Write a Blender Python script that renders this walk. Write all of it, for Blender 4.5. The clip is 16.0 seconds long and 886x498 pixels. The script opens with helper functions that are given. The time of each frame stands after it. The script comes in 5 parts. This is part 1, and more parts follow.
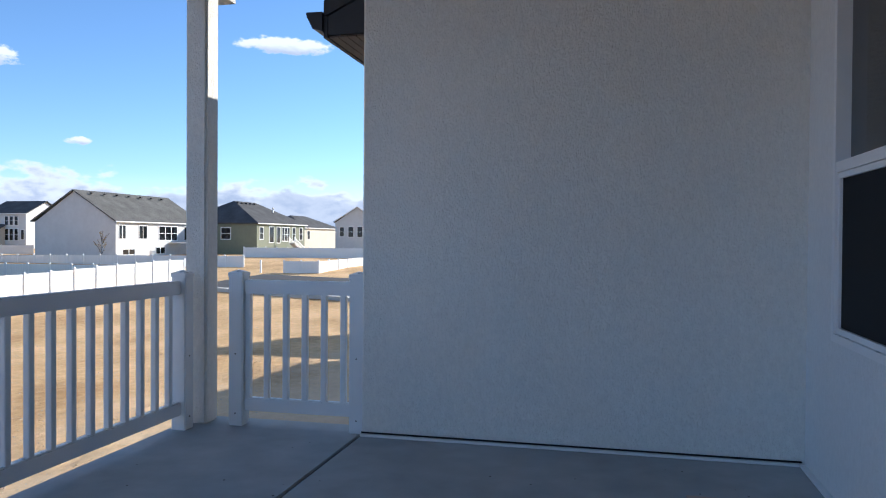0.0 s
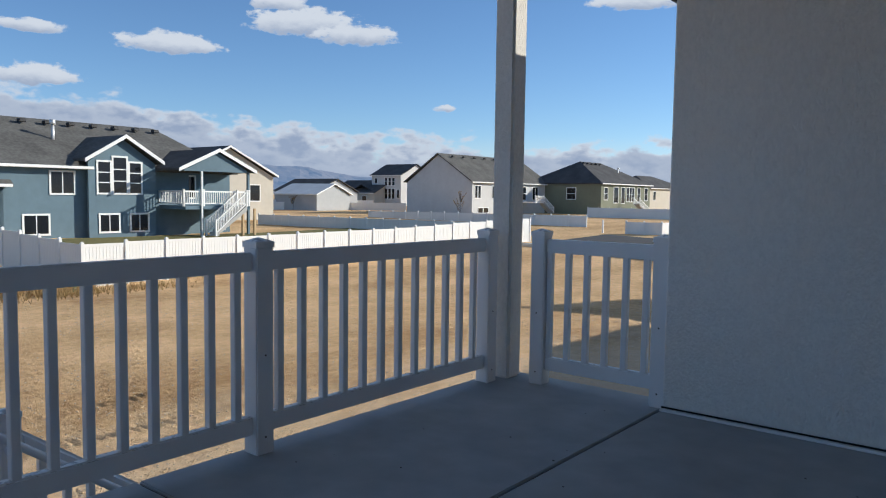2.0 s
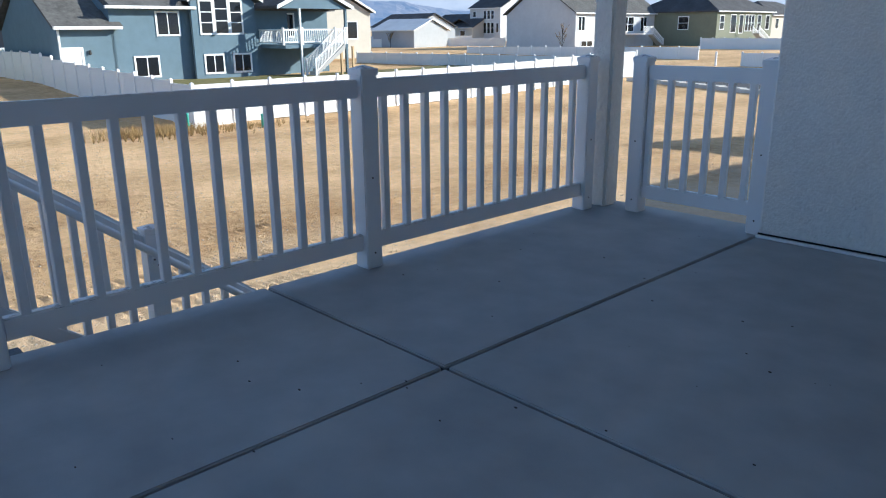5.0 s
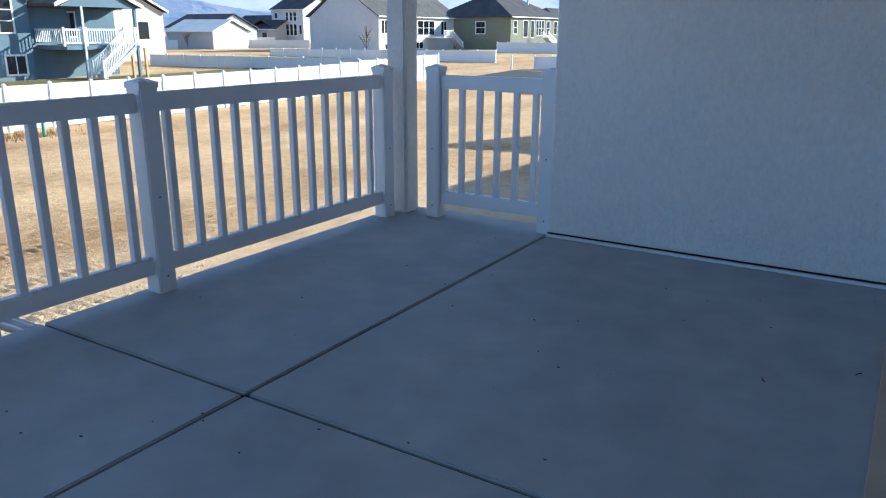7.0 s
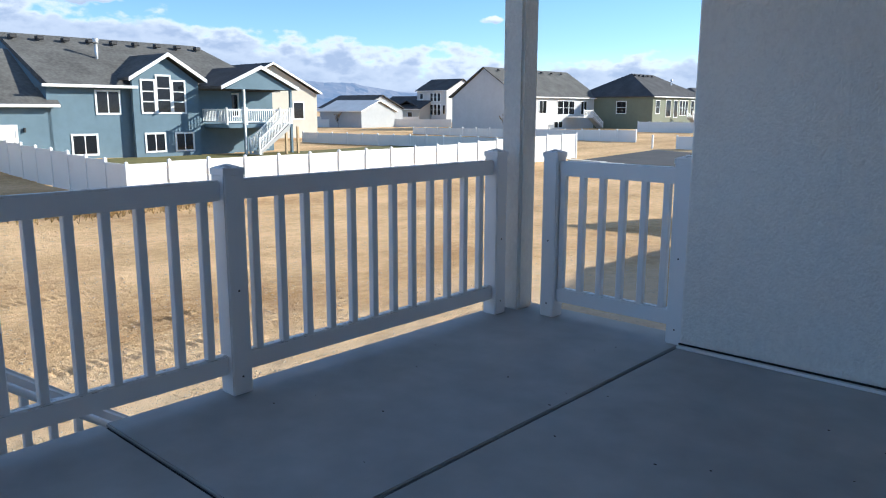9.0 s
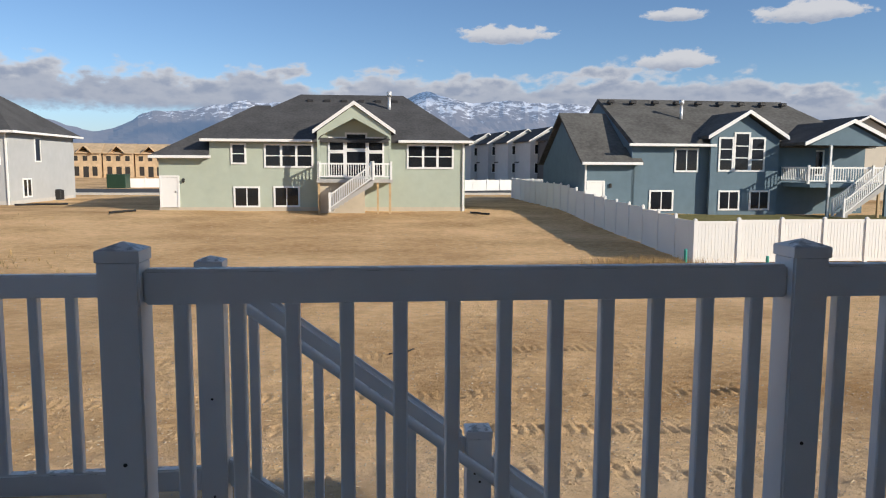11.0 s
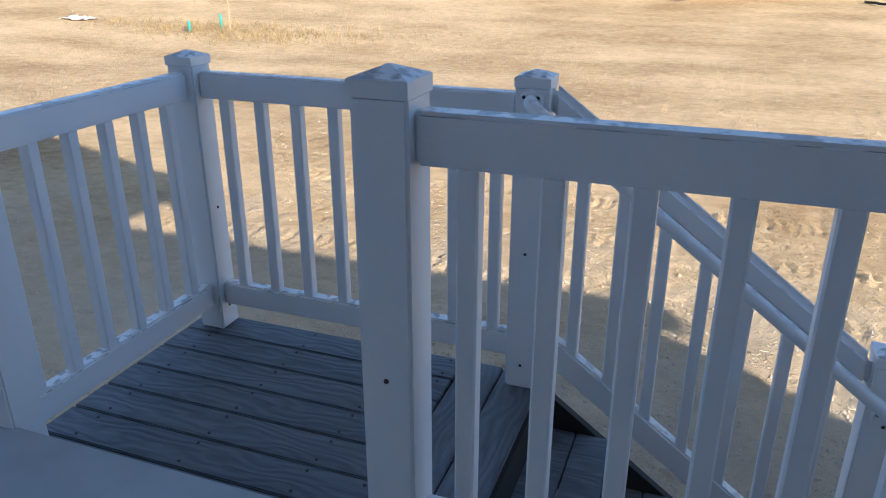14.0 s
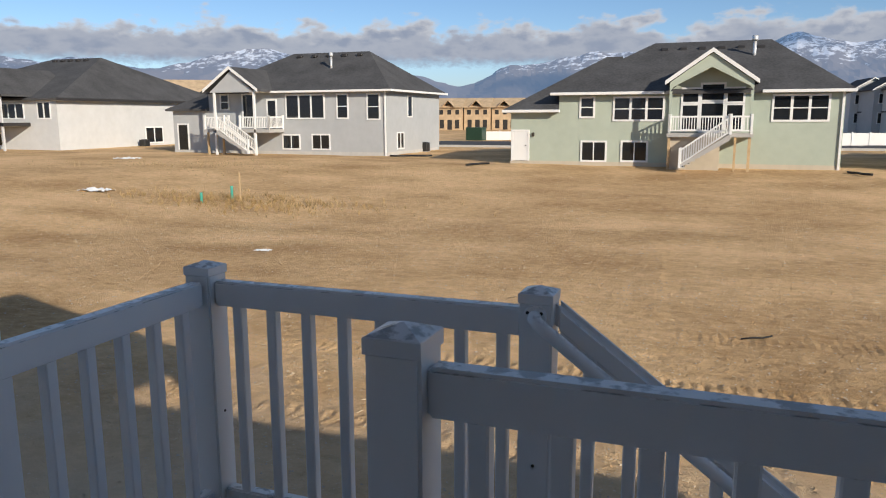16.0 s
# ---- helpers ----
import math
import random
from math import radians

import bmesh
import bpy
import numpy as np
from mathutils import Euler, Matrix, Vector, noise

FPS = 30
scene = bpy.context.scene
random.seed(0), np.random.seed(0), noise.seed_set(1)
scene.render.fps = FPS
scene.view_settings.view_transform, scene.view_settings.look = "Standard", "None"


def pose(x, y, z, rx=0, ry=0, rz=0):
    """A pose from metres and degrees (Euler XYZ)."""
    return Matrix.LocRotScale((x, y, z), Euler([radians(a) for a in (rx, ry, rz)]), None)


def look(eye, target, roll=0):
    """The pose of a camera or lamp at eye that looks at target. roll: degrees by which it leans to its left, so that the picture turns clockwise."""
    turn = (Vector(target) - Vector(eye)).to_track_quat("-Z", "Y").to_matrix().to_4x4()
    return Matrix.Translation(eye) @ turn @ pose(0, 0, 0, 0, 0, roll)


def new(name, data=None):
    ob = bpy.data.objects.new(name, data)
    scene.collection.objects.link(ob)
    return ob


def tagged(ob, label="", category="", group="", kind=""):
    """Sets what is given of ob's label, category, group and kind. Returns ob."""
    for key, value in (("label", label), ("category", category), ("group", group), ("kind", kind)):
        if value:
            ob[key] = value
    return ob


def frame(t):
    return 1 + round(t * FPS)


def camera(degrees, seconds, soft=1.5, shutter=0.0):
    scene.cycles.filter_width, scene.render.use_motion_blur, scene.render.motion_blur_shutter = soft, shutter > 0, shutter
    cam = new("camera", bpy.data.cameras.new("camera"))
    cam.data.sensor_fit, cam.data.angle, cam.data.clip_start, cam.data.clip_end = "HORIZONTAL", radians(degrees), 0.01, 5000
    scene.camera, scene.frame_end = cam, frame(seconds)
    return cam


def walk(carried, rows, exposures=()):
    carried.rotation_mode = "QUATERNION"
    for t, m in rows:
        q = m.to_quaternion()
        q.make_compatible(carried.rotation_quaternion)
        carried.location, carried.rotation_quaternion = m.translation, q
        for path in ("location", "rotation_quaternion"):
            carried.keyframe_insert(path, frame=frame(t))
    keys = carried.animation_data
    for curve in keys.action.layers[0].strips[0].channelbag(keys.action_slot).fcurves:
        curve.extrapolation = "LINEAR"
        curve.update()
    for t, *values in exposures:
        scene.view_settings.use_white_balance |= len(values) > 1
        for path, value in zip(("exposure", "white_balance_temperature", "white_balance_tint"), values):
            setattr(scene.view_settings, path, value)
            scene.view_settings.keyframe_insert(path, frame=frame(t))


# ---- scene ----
cam = camera(61.3, 16.0, soft=1.1)
PATH = [
    (0, (-0.179, -0.02, 1.27), (-0.627, 1.93, 1.241), 0.4),
    (0.5, (-0.139, 0.148, 1.281), (-0.766, 2.046, 1.242), 0.3),
    (1, (-0.129, 0.259, 1.324), (-0.971, 2.072, 1.256), 0.5),
    (1.5, (-0.1, 0.283, 1.307), (-1.154, 1.981, 1.22), 0.6),
    (2, (-0.024, 0.286, 1.263), (-1.277, 1.838, 1.119), 0.8),
    (2.5, (0.032, 0.239, 1.194), (-1.37, 1.645, 0.955), 0.7),
    (3, (-0.01, 0.166, 1.169), (-1.472, 1.48, 0.8), 0.5),
    (3.2, (-0.042, 0.135, 1.169), (-1.508, 1.43, 0.75), 0.6),
    (5.3, (0.102, 0.164, 1.224), (-1.256, 1.512, 0.643), -0.3),
    (5.5, (0.105, 0.149, 1.23), (-1.209, 1.54, 0.649), -0.1),
    (6, (0.152, 0.181, 1.253), (-1.058, 1.665, 0.673), -0.1),
    (6.5, (0.159, 0.208, 1.263), (-0.943, 1.775, 0.689), -0.0),
    (7, (0.137, 0.232, 1.262), (-0.881, 1.86, 0.702), 0.2),
    (7.5, (0.148, 0.31, 1.268), (-0.84, 1.965, 0.733), 0.4),
    (8, (0.129, 0.434, 1.261), (-0.881, 2.091, 0.776), 0.6),
    (8.2, (0.113, 0.478, 1.27), (-0.931, 2.121, 0.809), 0.6),
    (10.3, (-0.602, 1.17, 1.284), (-2.461, 1.875, 1.071), -0.0),
    (10.5, (-0.723, 1.213, 1.276), (-2.632, 1.772, 1.07), 0.0),
    (11, (-1.014, 1.322, 1.241), (-2.992, 1.518, 1.021), 0.3),
    (11.5, (-1.215, 1.36, 1.181), (-3.191, 1.203, 0.917), 0.3),
    (12, (-1.384, 1.291, 1.121), (-3.296, 0.876, 0.707), 0.4),
    (12.5, (-1.511, 1.24, 1.068), (-3.34, 0.7, 0.467), 0.3),
    (13, (-1.635, 1.193, 1.062), (-3.396, 0.603, 0.321), 0.3),
    (13.5, (-1.792, 1.188, 1.133), (-3.522, 0.57, 0.342), 0.2),
    (14, (-1.837, 1.208, 1.228), (-3.573, 0.568, 0.469), 0.0),
    (14.5, (-1.823, 1.213, 1.327), (-3.593, 0.553, 0.669), -0.1),
    (15, (-1.809, 1.219, 1.366), (-3.613, 0.542, 0.831), -0.3),
    (15.5, (-1.803, 1.204, 1.38), (-3.633, 0.518, 0.956), -0.3),
    (16, (-1.818, 1.199, 1.392), (-3.664, 0.514, 1.045), -0.2),
]
EXPOSURE = ((0, 0.98, 5450, 10), (1, 0.6, 5550, 9), (2, 0.36, 5600, 8), (2.5, 0.32, 5600, 8), (3, 0.4, 5550, 8), (4.2, 0.8, 5350, 7), (5.5, 1.0, 5200, 6), (6.5, 1.18, 5100, 5), (8, 1.2, 5100, 5), (9.3, 0.82, 5550, 8),
            (10.5, 0.26, 6000, 11), (11.5, 0.3, 6000, 11), (12, 0.48, 5900, 10), (12.5, 0.74, 5700, 9), (13, 1.12, 5400, 8), (13.5, 1.3, 5250, 7), (14, 1.18, 5300, 8), (15, 0.54, 5850, 10), (16, 0.2, 6050, 11))
walk(cam, [(t, look(eye, target, roll)) for t, eye, target, roll in PATH], EXPOSURE)

# ---- world, sun, exposure ----
SUN = Vector((1.4, 2.05, 1.0)).normalized()      # towards the sun
elev = math.asin(SUN.z)
wd = bpy.data.worlds.new("sky")
scene.world = wd
wd.use_nodes = True
wn = wd.node_tree.nodes
sky = wn.new("ShaderNodeTexSky")
sky.sky_type = "NISHITA"
sky.sun_disc = False
sky.sun_elevation = elev
sky.sun_rotation = math.atan2(SUN.x, SUN.y)
sky.altitude = 1400
sky.air_density = 1.0
sky.dust_density = 0.0
sky.ozone_density = 3.0
wd.node_tree.links.new(sky.outputs[0], wn["Background"].inputs[0])
wn["Background"].inputs[1].default_value = 0.092
sun = new("sun", bpy.data.lights.new("sun", "SUN"))
sun.data.energy = 4.6
sun.data.angle = radians(0.55)
sun.data.color = (1.0, 0.86, 0.66)
sun.matrix_world = Matrix.Translation((30, 40, 40)) @ SUN.to_track_quat("Z", "Y").to_matrix().to_4x4()

G0 = -1.4      # foot of the neighbouring houses in their own plans


# ---- materials ----
def mat(name, color, rough=0.6, var=0.12, scale=6.0, bump=0.0, bscale=60.0, metal=0.0, spec=0.4, color2=None, big=0.6, rnd=0.0, detail=5.0, stretch=None, dist=0.01):
    m = bpy.data.materials.new(name)
    m.use_nodes = True
    t = m.node_tree
    n, l = t.nodes, t.links
    b = n["Principled BSDF"]
    b.inputs["Roughness"].default_value = rough
    b.inputs["Metallic"].default_value = metal
    b.inputs["Specular IOR Level"].default_value = spec
    tc = n.new("ShaderNodeTexCoord")
    src = tc.outputs["Object"]
    if stretch:
        mp = n.new("ShaderNodeMapping")
        mp.inputs["Scale"].default_value = stretch
        l.new(src, mp.inputs[0])
        src = mp.outputs[0]
    n1, n2 = n.new("ShaderNodeTexNoise"), n.new("ShaderNodeTexNoise")
    n1.inputs["Scale"].default_value, n1.inputs["Detail"].default_value = scale, detail
    n2.inputs["Scale"].default_value, n2.inputs["Detail"].default_value = big, 3
    l.new(src, n1.inputs[0]), l.new(src, n2.inputs[0])
    add = n.new("ShaderNodeMath")
    add.operation = "ADD"
    l.new(n1.outputs[0], add.inputs[0]), l.new(n2.outputs[0], add.inputs[1])
    ramp = n.new("ShaderNodeMapRange")
    ramp.inputs[1].default_value, ramp.inputs[2].default_value = 0.7, 1.3
    l.new(add.outputs[0], ramp.inputs[0])
    mix = n.new("ShaderNodeMix")
    mix.data_type = "RGBA"
    c2 = color2 or tuple(min(1, c * (1 + var)) for c in color)
    c1 = color if color2 else tuple(c * (1 - var) for c in color)
    mix.inputs[6].default_value, mix.inputs[7].default_value = (*c1, 1), (*c2, 1)
    l.new(ramp.outputs[0], mix.inputs[0])
    out = mix.outputs[2]
    if rnd:
        oi, hsv, mr = n.new("ShaderNodeObjectInfo"), n.new("ShaderNodeHueSaturation"), n.new("ShaderNodeMapRange")
        mr.inputs[3].default_value, mr.inputs[4].default_value = 1 - rnd, 1 + rnd
        l.new(oi.outputs["Random"], mr.inputs[0]), l.new(mr.outputs[0], hsv.inputs["Value"]), l.new(out, hsv.inputs["Color"])
        out = hsv.outputs[0]
    l.new(out, b.inputs["Base Color"])
    if bump:
        n3, bp = n.new("ShaderNodeTexNoise"), n.new("ShaderNodeBump")
        n3.inputs["Scale"].default_value, n3.inputs["Detail"].default_value = bscale, 4
        l.new(src, n3.inputs[0]), l.new(n3.outputs[0], bp.inputs["Height"])
        bp.inputs["Strength"].default_value, bp.inputs["Distance"].default_value = bump, dist
        l.new(bp.outputs[0], b.inputs["Normal"])
    return m


STUCCO = mat("stucco_greige", (0.79, 0.765, 0.71), 0.9, 0.07, 45, 1.0, 95, spec=0.15, dist=0.011, detail=8, stretch=(1, 1, 0.6))
# paler, more neutral copy of the stucco, for the house wall only
STUCCO_PALE = mat("stucco_paler", (0.79, 0.79, 0.78), 0.9, 0.05, 45, 1.0, 95, spec=0.15, dist=0.009, detail=8, stretch=(1, 1, 0.6))
CONCRETE = mat("broom_concrete", (0.38, 0.392, 0.395), 0.75, 0.14, 5, 0.25, 220, spec=0.3, rnd=0.05, big=1.3, dist=0.002)
JOINT = mat("joint_dark", (0.02, 0.02, 0.02), 0.95)
VINYL = mat("white_vinyl", (0.81, 0.81, 0.805), 0.38, 0.03, 3, 0.04, 25, spec=0.45)
VINYL_FAR = mat("white_vinyl_fence", (0.80, 0.80, 0.78), 0.5, 0.03, 0.8)
SCREW = mat("screw_dark", (0.06, 0.055, 0.05), 0.45, metal=0.6)
DECK = mat("composite_decking", (0.145, 0.153, 0.168), 0.6, 0.25, 6, 0.35, 16, stretch=(14, 1.2, 6), rnd=0.06, dist=0.003)
STRINGER = mat("dark_stringer", (0.03, 0.028, 0.026), 0.8)
METAL = mat("galvanized_flashing", (0.7, 0.7, 0.69), 0.45, 0.1, 20, metal=0.6)
FASCIA = mat("dark_fascia", (0.035, 0.033, 0.033), 0.45, 0.1, 5)
BROWN = mat("brown_soffit", (0.10, 0.07, 0.055), 0.5, 0.1, 5)
SOFFIT = mat("porch_soffit", (0.42, 0.41, 0.39), 0.7, 0.05, 4)
SHINGLE = mat("dark_shingles", (0.055, 0.055, 0.057), 0.95, 0.3, 7, 0.4, 9, color2=(0.10, 0.10, 0.103), spec=0.2)
SHINGLE_G = mat("grey_shingles", (0.078, 0.076, 0.072), 0.95, 0.3, 5, 0.4, 9, color2=(0.148, 0.146, 0.138), spec=0.2)
WHITE = mat("white_trim", (0.80, 0.80, 0.78), 0.5, 0.02, 3)
SAGE = mat("sage_stucco", (0.42, 0.47, 0.39), 0.9, 0.05, 2, 0.3, 30)
LGREY = mat("light_grey_stucco", (0.42, 0.435, 0.445), 0.9, 0.05, 2, 0.3, 30)
CREAM = mat("white_stucco", (0.575, 0.58, 0.575), 0.9, 0.05, 2, 0.3, 30)
BLUE = mat("slate_blue_stucco", (0.13, 0.19, 0.235), 0.9, 0.08, 2, 0.3, 30)
OLIVE = mat("olive_green_stucco", (0.20, 0.215, 0.155), 0.9, 0.06, 2, 0.3, 30)
BEIGE = mat("beige_stucco", (0.55, 0.51, 0.43), 0.9, 0.05, 2)
DARKWALL = mat("charcoal_siding", (0.12, 0.12, 0.125), 0.8, 0.08, 2)
FOUND = mat("tan_foundation", (0.52, 0.46, 0.36), 0.9, 0.08, 2)
OSB = mat("osb_sheathing", (0.50, 0.37, 0.23), 0.85, 0.2, 1.5)
LUMBER = mat("raw_lumber", (0.50, 0.36, 0.20), 0.75, 0.15, 6)
GLASS = mat("dark_window_glass", (0.012, 0.014, 0.017), 0.06, 0.1, 1, spec=0.6)
SCREEN = mat("insect_screen", (0.012, 0.013, 0.015), 0.7, 0.1, 1, spec=0.2)
ASPHALT = mat("asphalt", (0.055, 0.055, 0.057), 0.9, 0.2, 3)
KERB = mat("kerb_concrete", (0.5, 0.49, 0.46), 0.85, 0.1, 3)
LAWN = mat("dry_lawn", (0.10, 0.105, 0.03), 0.95, 0.3, 3, 0.5, 30, color2=(0.20, 0.17, 0.06))
STRAW = mat("dry_grass", (0.38, 0.26, 0.11), 0.9, 0.3, 6)
TEAL = mat("teal_pipe", (0.08, 0.38, 0.30), 0.4)
PVC = mat("black_pipe", (0.02, 0.02, 0.02), 0.5)
CARD = mat("bare_plywood", (0.50, 0.38, 0.28), 0.8, 0.1, 4)
UTIL = mat("green_utility_paint", (0.02, 0.05, 0.03), 0.5)


def worn_tops(m):
    """Grey water stains and flaking on faces that look up."""
    t = m.node_tree
    n, l = t.nodes, t.links
    b = n["Principled BSDF"]
    old = b.inputs["Base Color"].links[0].from_socket
    geo, sep, tc, ns, up, pat, mul, mx = (n.new("ShaderNode" + k) for k in ("NewGeometry", "SeparateXYZ", "TexCoord", "TexNoise", "MapRange", "MapRange", "Math", "Mix"))
    l.new(geo.outputs["Normal"], sep.inputs[0]), l.new(sep.outputs[2], up.inputs[0])
    up.inputs[1].default_value, up.inputs[2].default_value = 0.6, 0.95
    l.new(tc.outputs["Object"], ns.inputs[0])
    ns.inputs["Scale"].default_value, ns.inputs["Detail"].default_value = 26, 6
    l.new(ns.outputs[0], pat.inputs[0])
    pat.inputs[1].default_value, pat.inputs[2].default_value = 0.50, 0.60
    mul.operation = "MULTIPLY"
    l.new(up.outputs[0], mul.inputs[0]), l.new(pat.outputs[0], mul.inputs[1])
    mx.data_type = "RGBA"
    mx.inputs[7].default_value = (0.36, 0.36, 0.35, 1)
    l.new(mul.outputs[0], mx.inputs[0]), l.new(old, mx.inputs[6]), l.new(mx.outputs[2], b.inputs["Base Color"])


worn_tops(VINYL)


def embossed_grain(m):
    """Wavy wood grain pressed into composite boards, different on each board."""
    t = m.node_tree
    n, l = t.nodes, t.links
    b = n["Principled BSDF"]
    color, normal = b.inputs["Base Color"].links[0].from_socket, b.inputs["Normal"].links[0].from_socket
    tc, oi, sh, mp, wv, mx, bp = (n.new("ShaderNode" + k) for k in ("TexCoord", "ObjectInfo", "VectorMath", "Mapping", "TexWave", "Mix", "Bump"))
    sh.operation = "MULTIPLY_ADD"
    sh.inputs[1].default_value = (31.0, 47.0, 0.0)
    l.new(oi.outputs["Random"], sh.inputs[0]), l.new(tc.outputs["Object"], sh.inputs[2]), l.new(sh.outputs[0], mp.inputs[0])
    mp.inputs["Scale"].default_value = (1.0, 0.3, 1.0)
    l.new(mp.outputs[0], wv.inputs[0])
    wv.inputs["Scale"].default_value, wv.inputs["Distortion"].default_value, wv.inputs["Detail"].default_value, wv.inputs["Detail Scale"].default_value = 9.0, 16.0, 2.0, 1.2
    mx.data_type, mx.blend_type = "RGBA", "MULTIPLY"
    mx.inputs[0].default_value = 0.26
    l.new(color, mx.inputs[6]), l.new(wv.outputs["Color"], mx.inputs[7]), l.new(mx.outputs[2], b.inputs["Base Color"])
    bp.inputs["Distance"].default_value, bp.inputs["Strength"].default_value = 0.002, 0.6
    l.new(wv.outputs[1], bp.inputs["Height"]), l.new(normal, bp.inputs["Normal"]), l.new(bp.outputs[0], b.inputs["Normal"])


embossed_grain(DECK)


# ---- mesh helpers ----
def box(bm, x0, x1, y0, y1, z0, z1, m=None):
    v = [bm.verts.new((x, y, z)) for x in (x0, x1) for y in (y0, y1) for z in (z0, z1)]
    if m is not None:
        for q in v:
            q.co = m @ q.co
    for f in ((0, 1, 3, 2), (4, 6, 7, 5), (0, 4, 5, 1), (2, 3, 7, 6), (0, 2, 6, 4), (1, 5, 7, 3)):
        bm.faces.new([v[i] for i in f])
    return v


def bbox(x0, x1, y0, y1, z0, z1, bev=0.0, seg=1):
    bm = bmesh.new()
    box(bm, x0, x1, y0, y1, z0, z1)
    bmesh.ops.recalc_face_normals(bm, faces=bm.faces)
    if bev:
        bmesh.ops.bevel(bm, geom=bm.edges[:], offset=bev, segments=seg, affect="EDGES")
    return bm


def prism(bm, poly, a, b, axis="y"):
    """A polygon in the plane across the axis, drawn out from a to b."""
    def at(p, s):
        return {"y": (p[0], s, p[1]), "x": (s, p[0], p[1]), "z": (p[0], p[1], s)}[axis]
    lo, hi = [bm.verts.new(at(p, a)) for p in poly], [bm.verts.new(at(p, b)) for p in poly]
    k = len(poly)
    bm.faces.new(lo), bm.faces.new(hi[::-1])
    for i in range(k):
        bm.faces.new((lo[i], hi[i], hi[(i + 1) % k], lo[(i + 1) % k]))
    bmesh.ops.recalc_face_normals(bm, faces=bm.faces)


def tube(bm, pts, r, k=12):
    pts = [Vector(p) for p in pts]
    rings = []
    for i, p in enumerate(pts):
        d = (pts[min(i + 1, len(pts) - 1)] - pts[max(i - 1, 0)]).normalized()
        s = d.cross(Vector((0, 0, 1)))
        s = s.normalized() if s.length > 0.01 else Vector((1, 0, 0))
        u = s.cross(d)
        rings.append([bm.verts.new(p + r * (math.cos(a) * s + math.sin(a) * u)) for a in (2 * math.pi * j / k for j in range(k))])
    for a, b in zip(rings, rings[1:]):
        for j in range(k):
            f = bm.faces.new((a[j], a[(j + 1) % k], b[(j + 1) % k], b[j]))
            f.smooth = True
    bm.faces.new(rings[0]), bm.faces.new(rings[-1][::-1])
    bmesh.ops.recalc_face_normals(bm, faces=bm.faces)


def mesh_of(name, bm, material):
    me = bpy.data.meshes.new(name)
    bm.to_mesh(me)
    bm.free()
    me.materials.append(material)
    return me


def part(name, bm, material, parent=None, label=""):
    ob = new(name, bm if isinstance(bm, bpy.types.Mesh) else mesh_of(name, bm, material))
    ob.parent = parent
    if label:
        ob["label"] = label
    return ob


def placed(name, me, parent, m):
    ob = new(name, me)
    ob.parent = parent
    ob.matrix_basis = m
    return ob


def thing(name, m, label, category, group="", kind=""):
    ob = new(name)
    ob.empty_display_size = 0.2
    ob.matrix_basis = m if isinstance(m, Matrix) else Matrix.Translation(m)
    return tagged(ob, label, category, group, kind)


def structure(name, bm, material, label, category=""):
    return tagged(part(name, bm, material), label, category or name.split("_")[0], kind="structure")


# ---- ground ----
GROUND = ((0, -2.1), (4, -2.1), (15, -2.45), (30, -2.75), (42, -2.25), (50, -1.78), (62, -1.72), (90, -1.55), (9000, -1.55))


def ground_z(x, y):
    r = math.hypot(x + 3, y - 2)
    for (r0, z0), (r1, z1) in zip(GROUND, GROUND[1:]):
        if r <= r1:
            z = z0 + (z1 - z0) * (r - r0) / (r1 - r0)
            break
    z -= 0.017 * min(34, max(0, y - 15)) * max(0, 1 - max(0, r - 50) / 20)
    if x > -3.1:
        return z - 0.1
    if r < 70:
        z += 0.05 * noise.noise(Vector((x * 0.3, y * 0.3, 0))) + 0.02 * noise.noise(Vector((x * 1.4, y * 1.4, 3)))
    if r < 26:
        z += 0.022 * noise.noise(Vector((x * 3.1, y * 3.1, 5))) + 0.012 * noise.noise(Vector((x * 8, y * 8, 9)))
        # loader tracks pressed across the soil, with the bars of the tread
        for xc, lean in ((-12.2, 0.02), (-10.5, 0.05), (-9.0, 0.08), (-15.2, -0.06)):
            u = abs(x - xc - lean * (y - 3))
            if u < 0.24 and -6 < y < 12:
                w = min(1.0, 4.5 * (1 - u / 0.24)) * min(1.0, max(0.0, 1.2 * noise.noise(Vector((x * 0.5, y * 0.35, 1))) + 0.75))
                z += w * (0.024 * max(-0.6, min(0.8, 1.5 * math.sin(y * 36 + 9 * u + 3 * noise.noise(Vector((x, y * 0.8, 7)))))) - 0.012)
    return z


def ground_sheet():
    def steps(a, b, fine0, fine1, fine, k):
        out, s = [], fine0
        while s < fine1:
            out.append(s)
            s += fine
        d, s = fine, fine1
        while s < b:
            out.append(s)
            d *= k
            s += d
        out.append(b)
        d, s = fine, fine0
        while s > a:
            d *= k
            s -= d
            out.insert(0, max(s, a))
        return out
    xs, ys = steps(-4500, 4500, -13, -4.5, 0.045, 1.035), steps(-4500, 4500, -6, 7, 0.042, 1.035)
    verts = [(x, y, ground_z(x, y)) for x in xs for y in ys]
    ny = len(ys)
    faces = [(i * ny + j, (i + 1) * ny + j, (i + 1) * ny + j + 1, i * ny + j + 1) for i in range(len(xs) - 1) for j in range(ny - 1)]
    me = bpy.data.meshes.new("ground")
    me.from_pydata(verts, [], faces)
    me.polygons.foreach_set("use_smooth", [True] * len(faces))
    return me


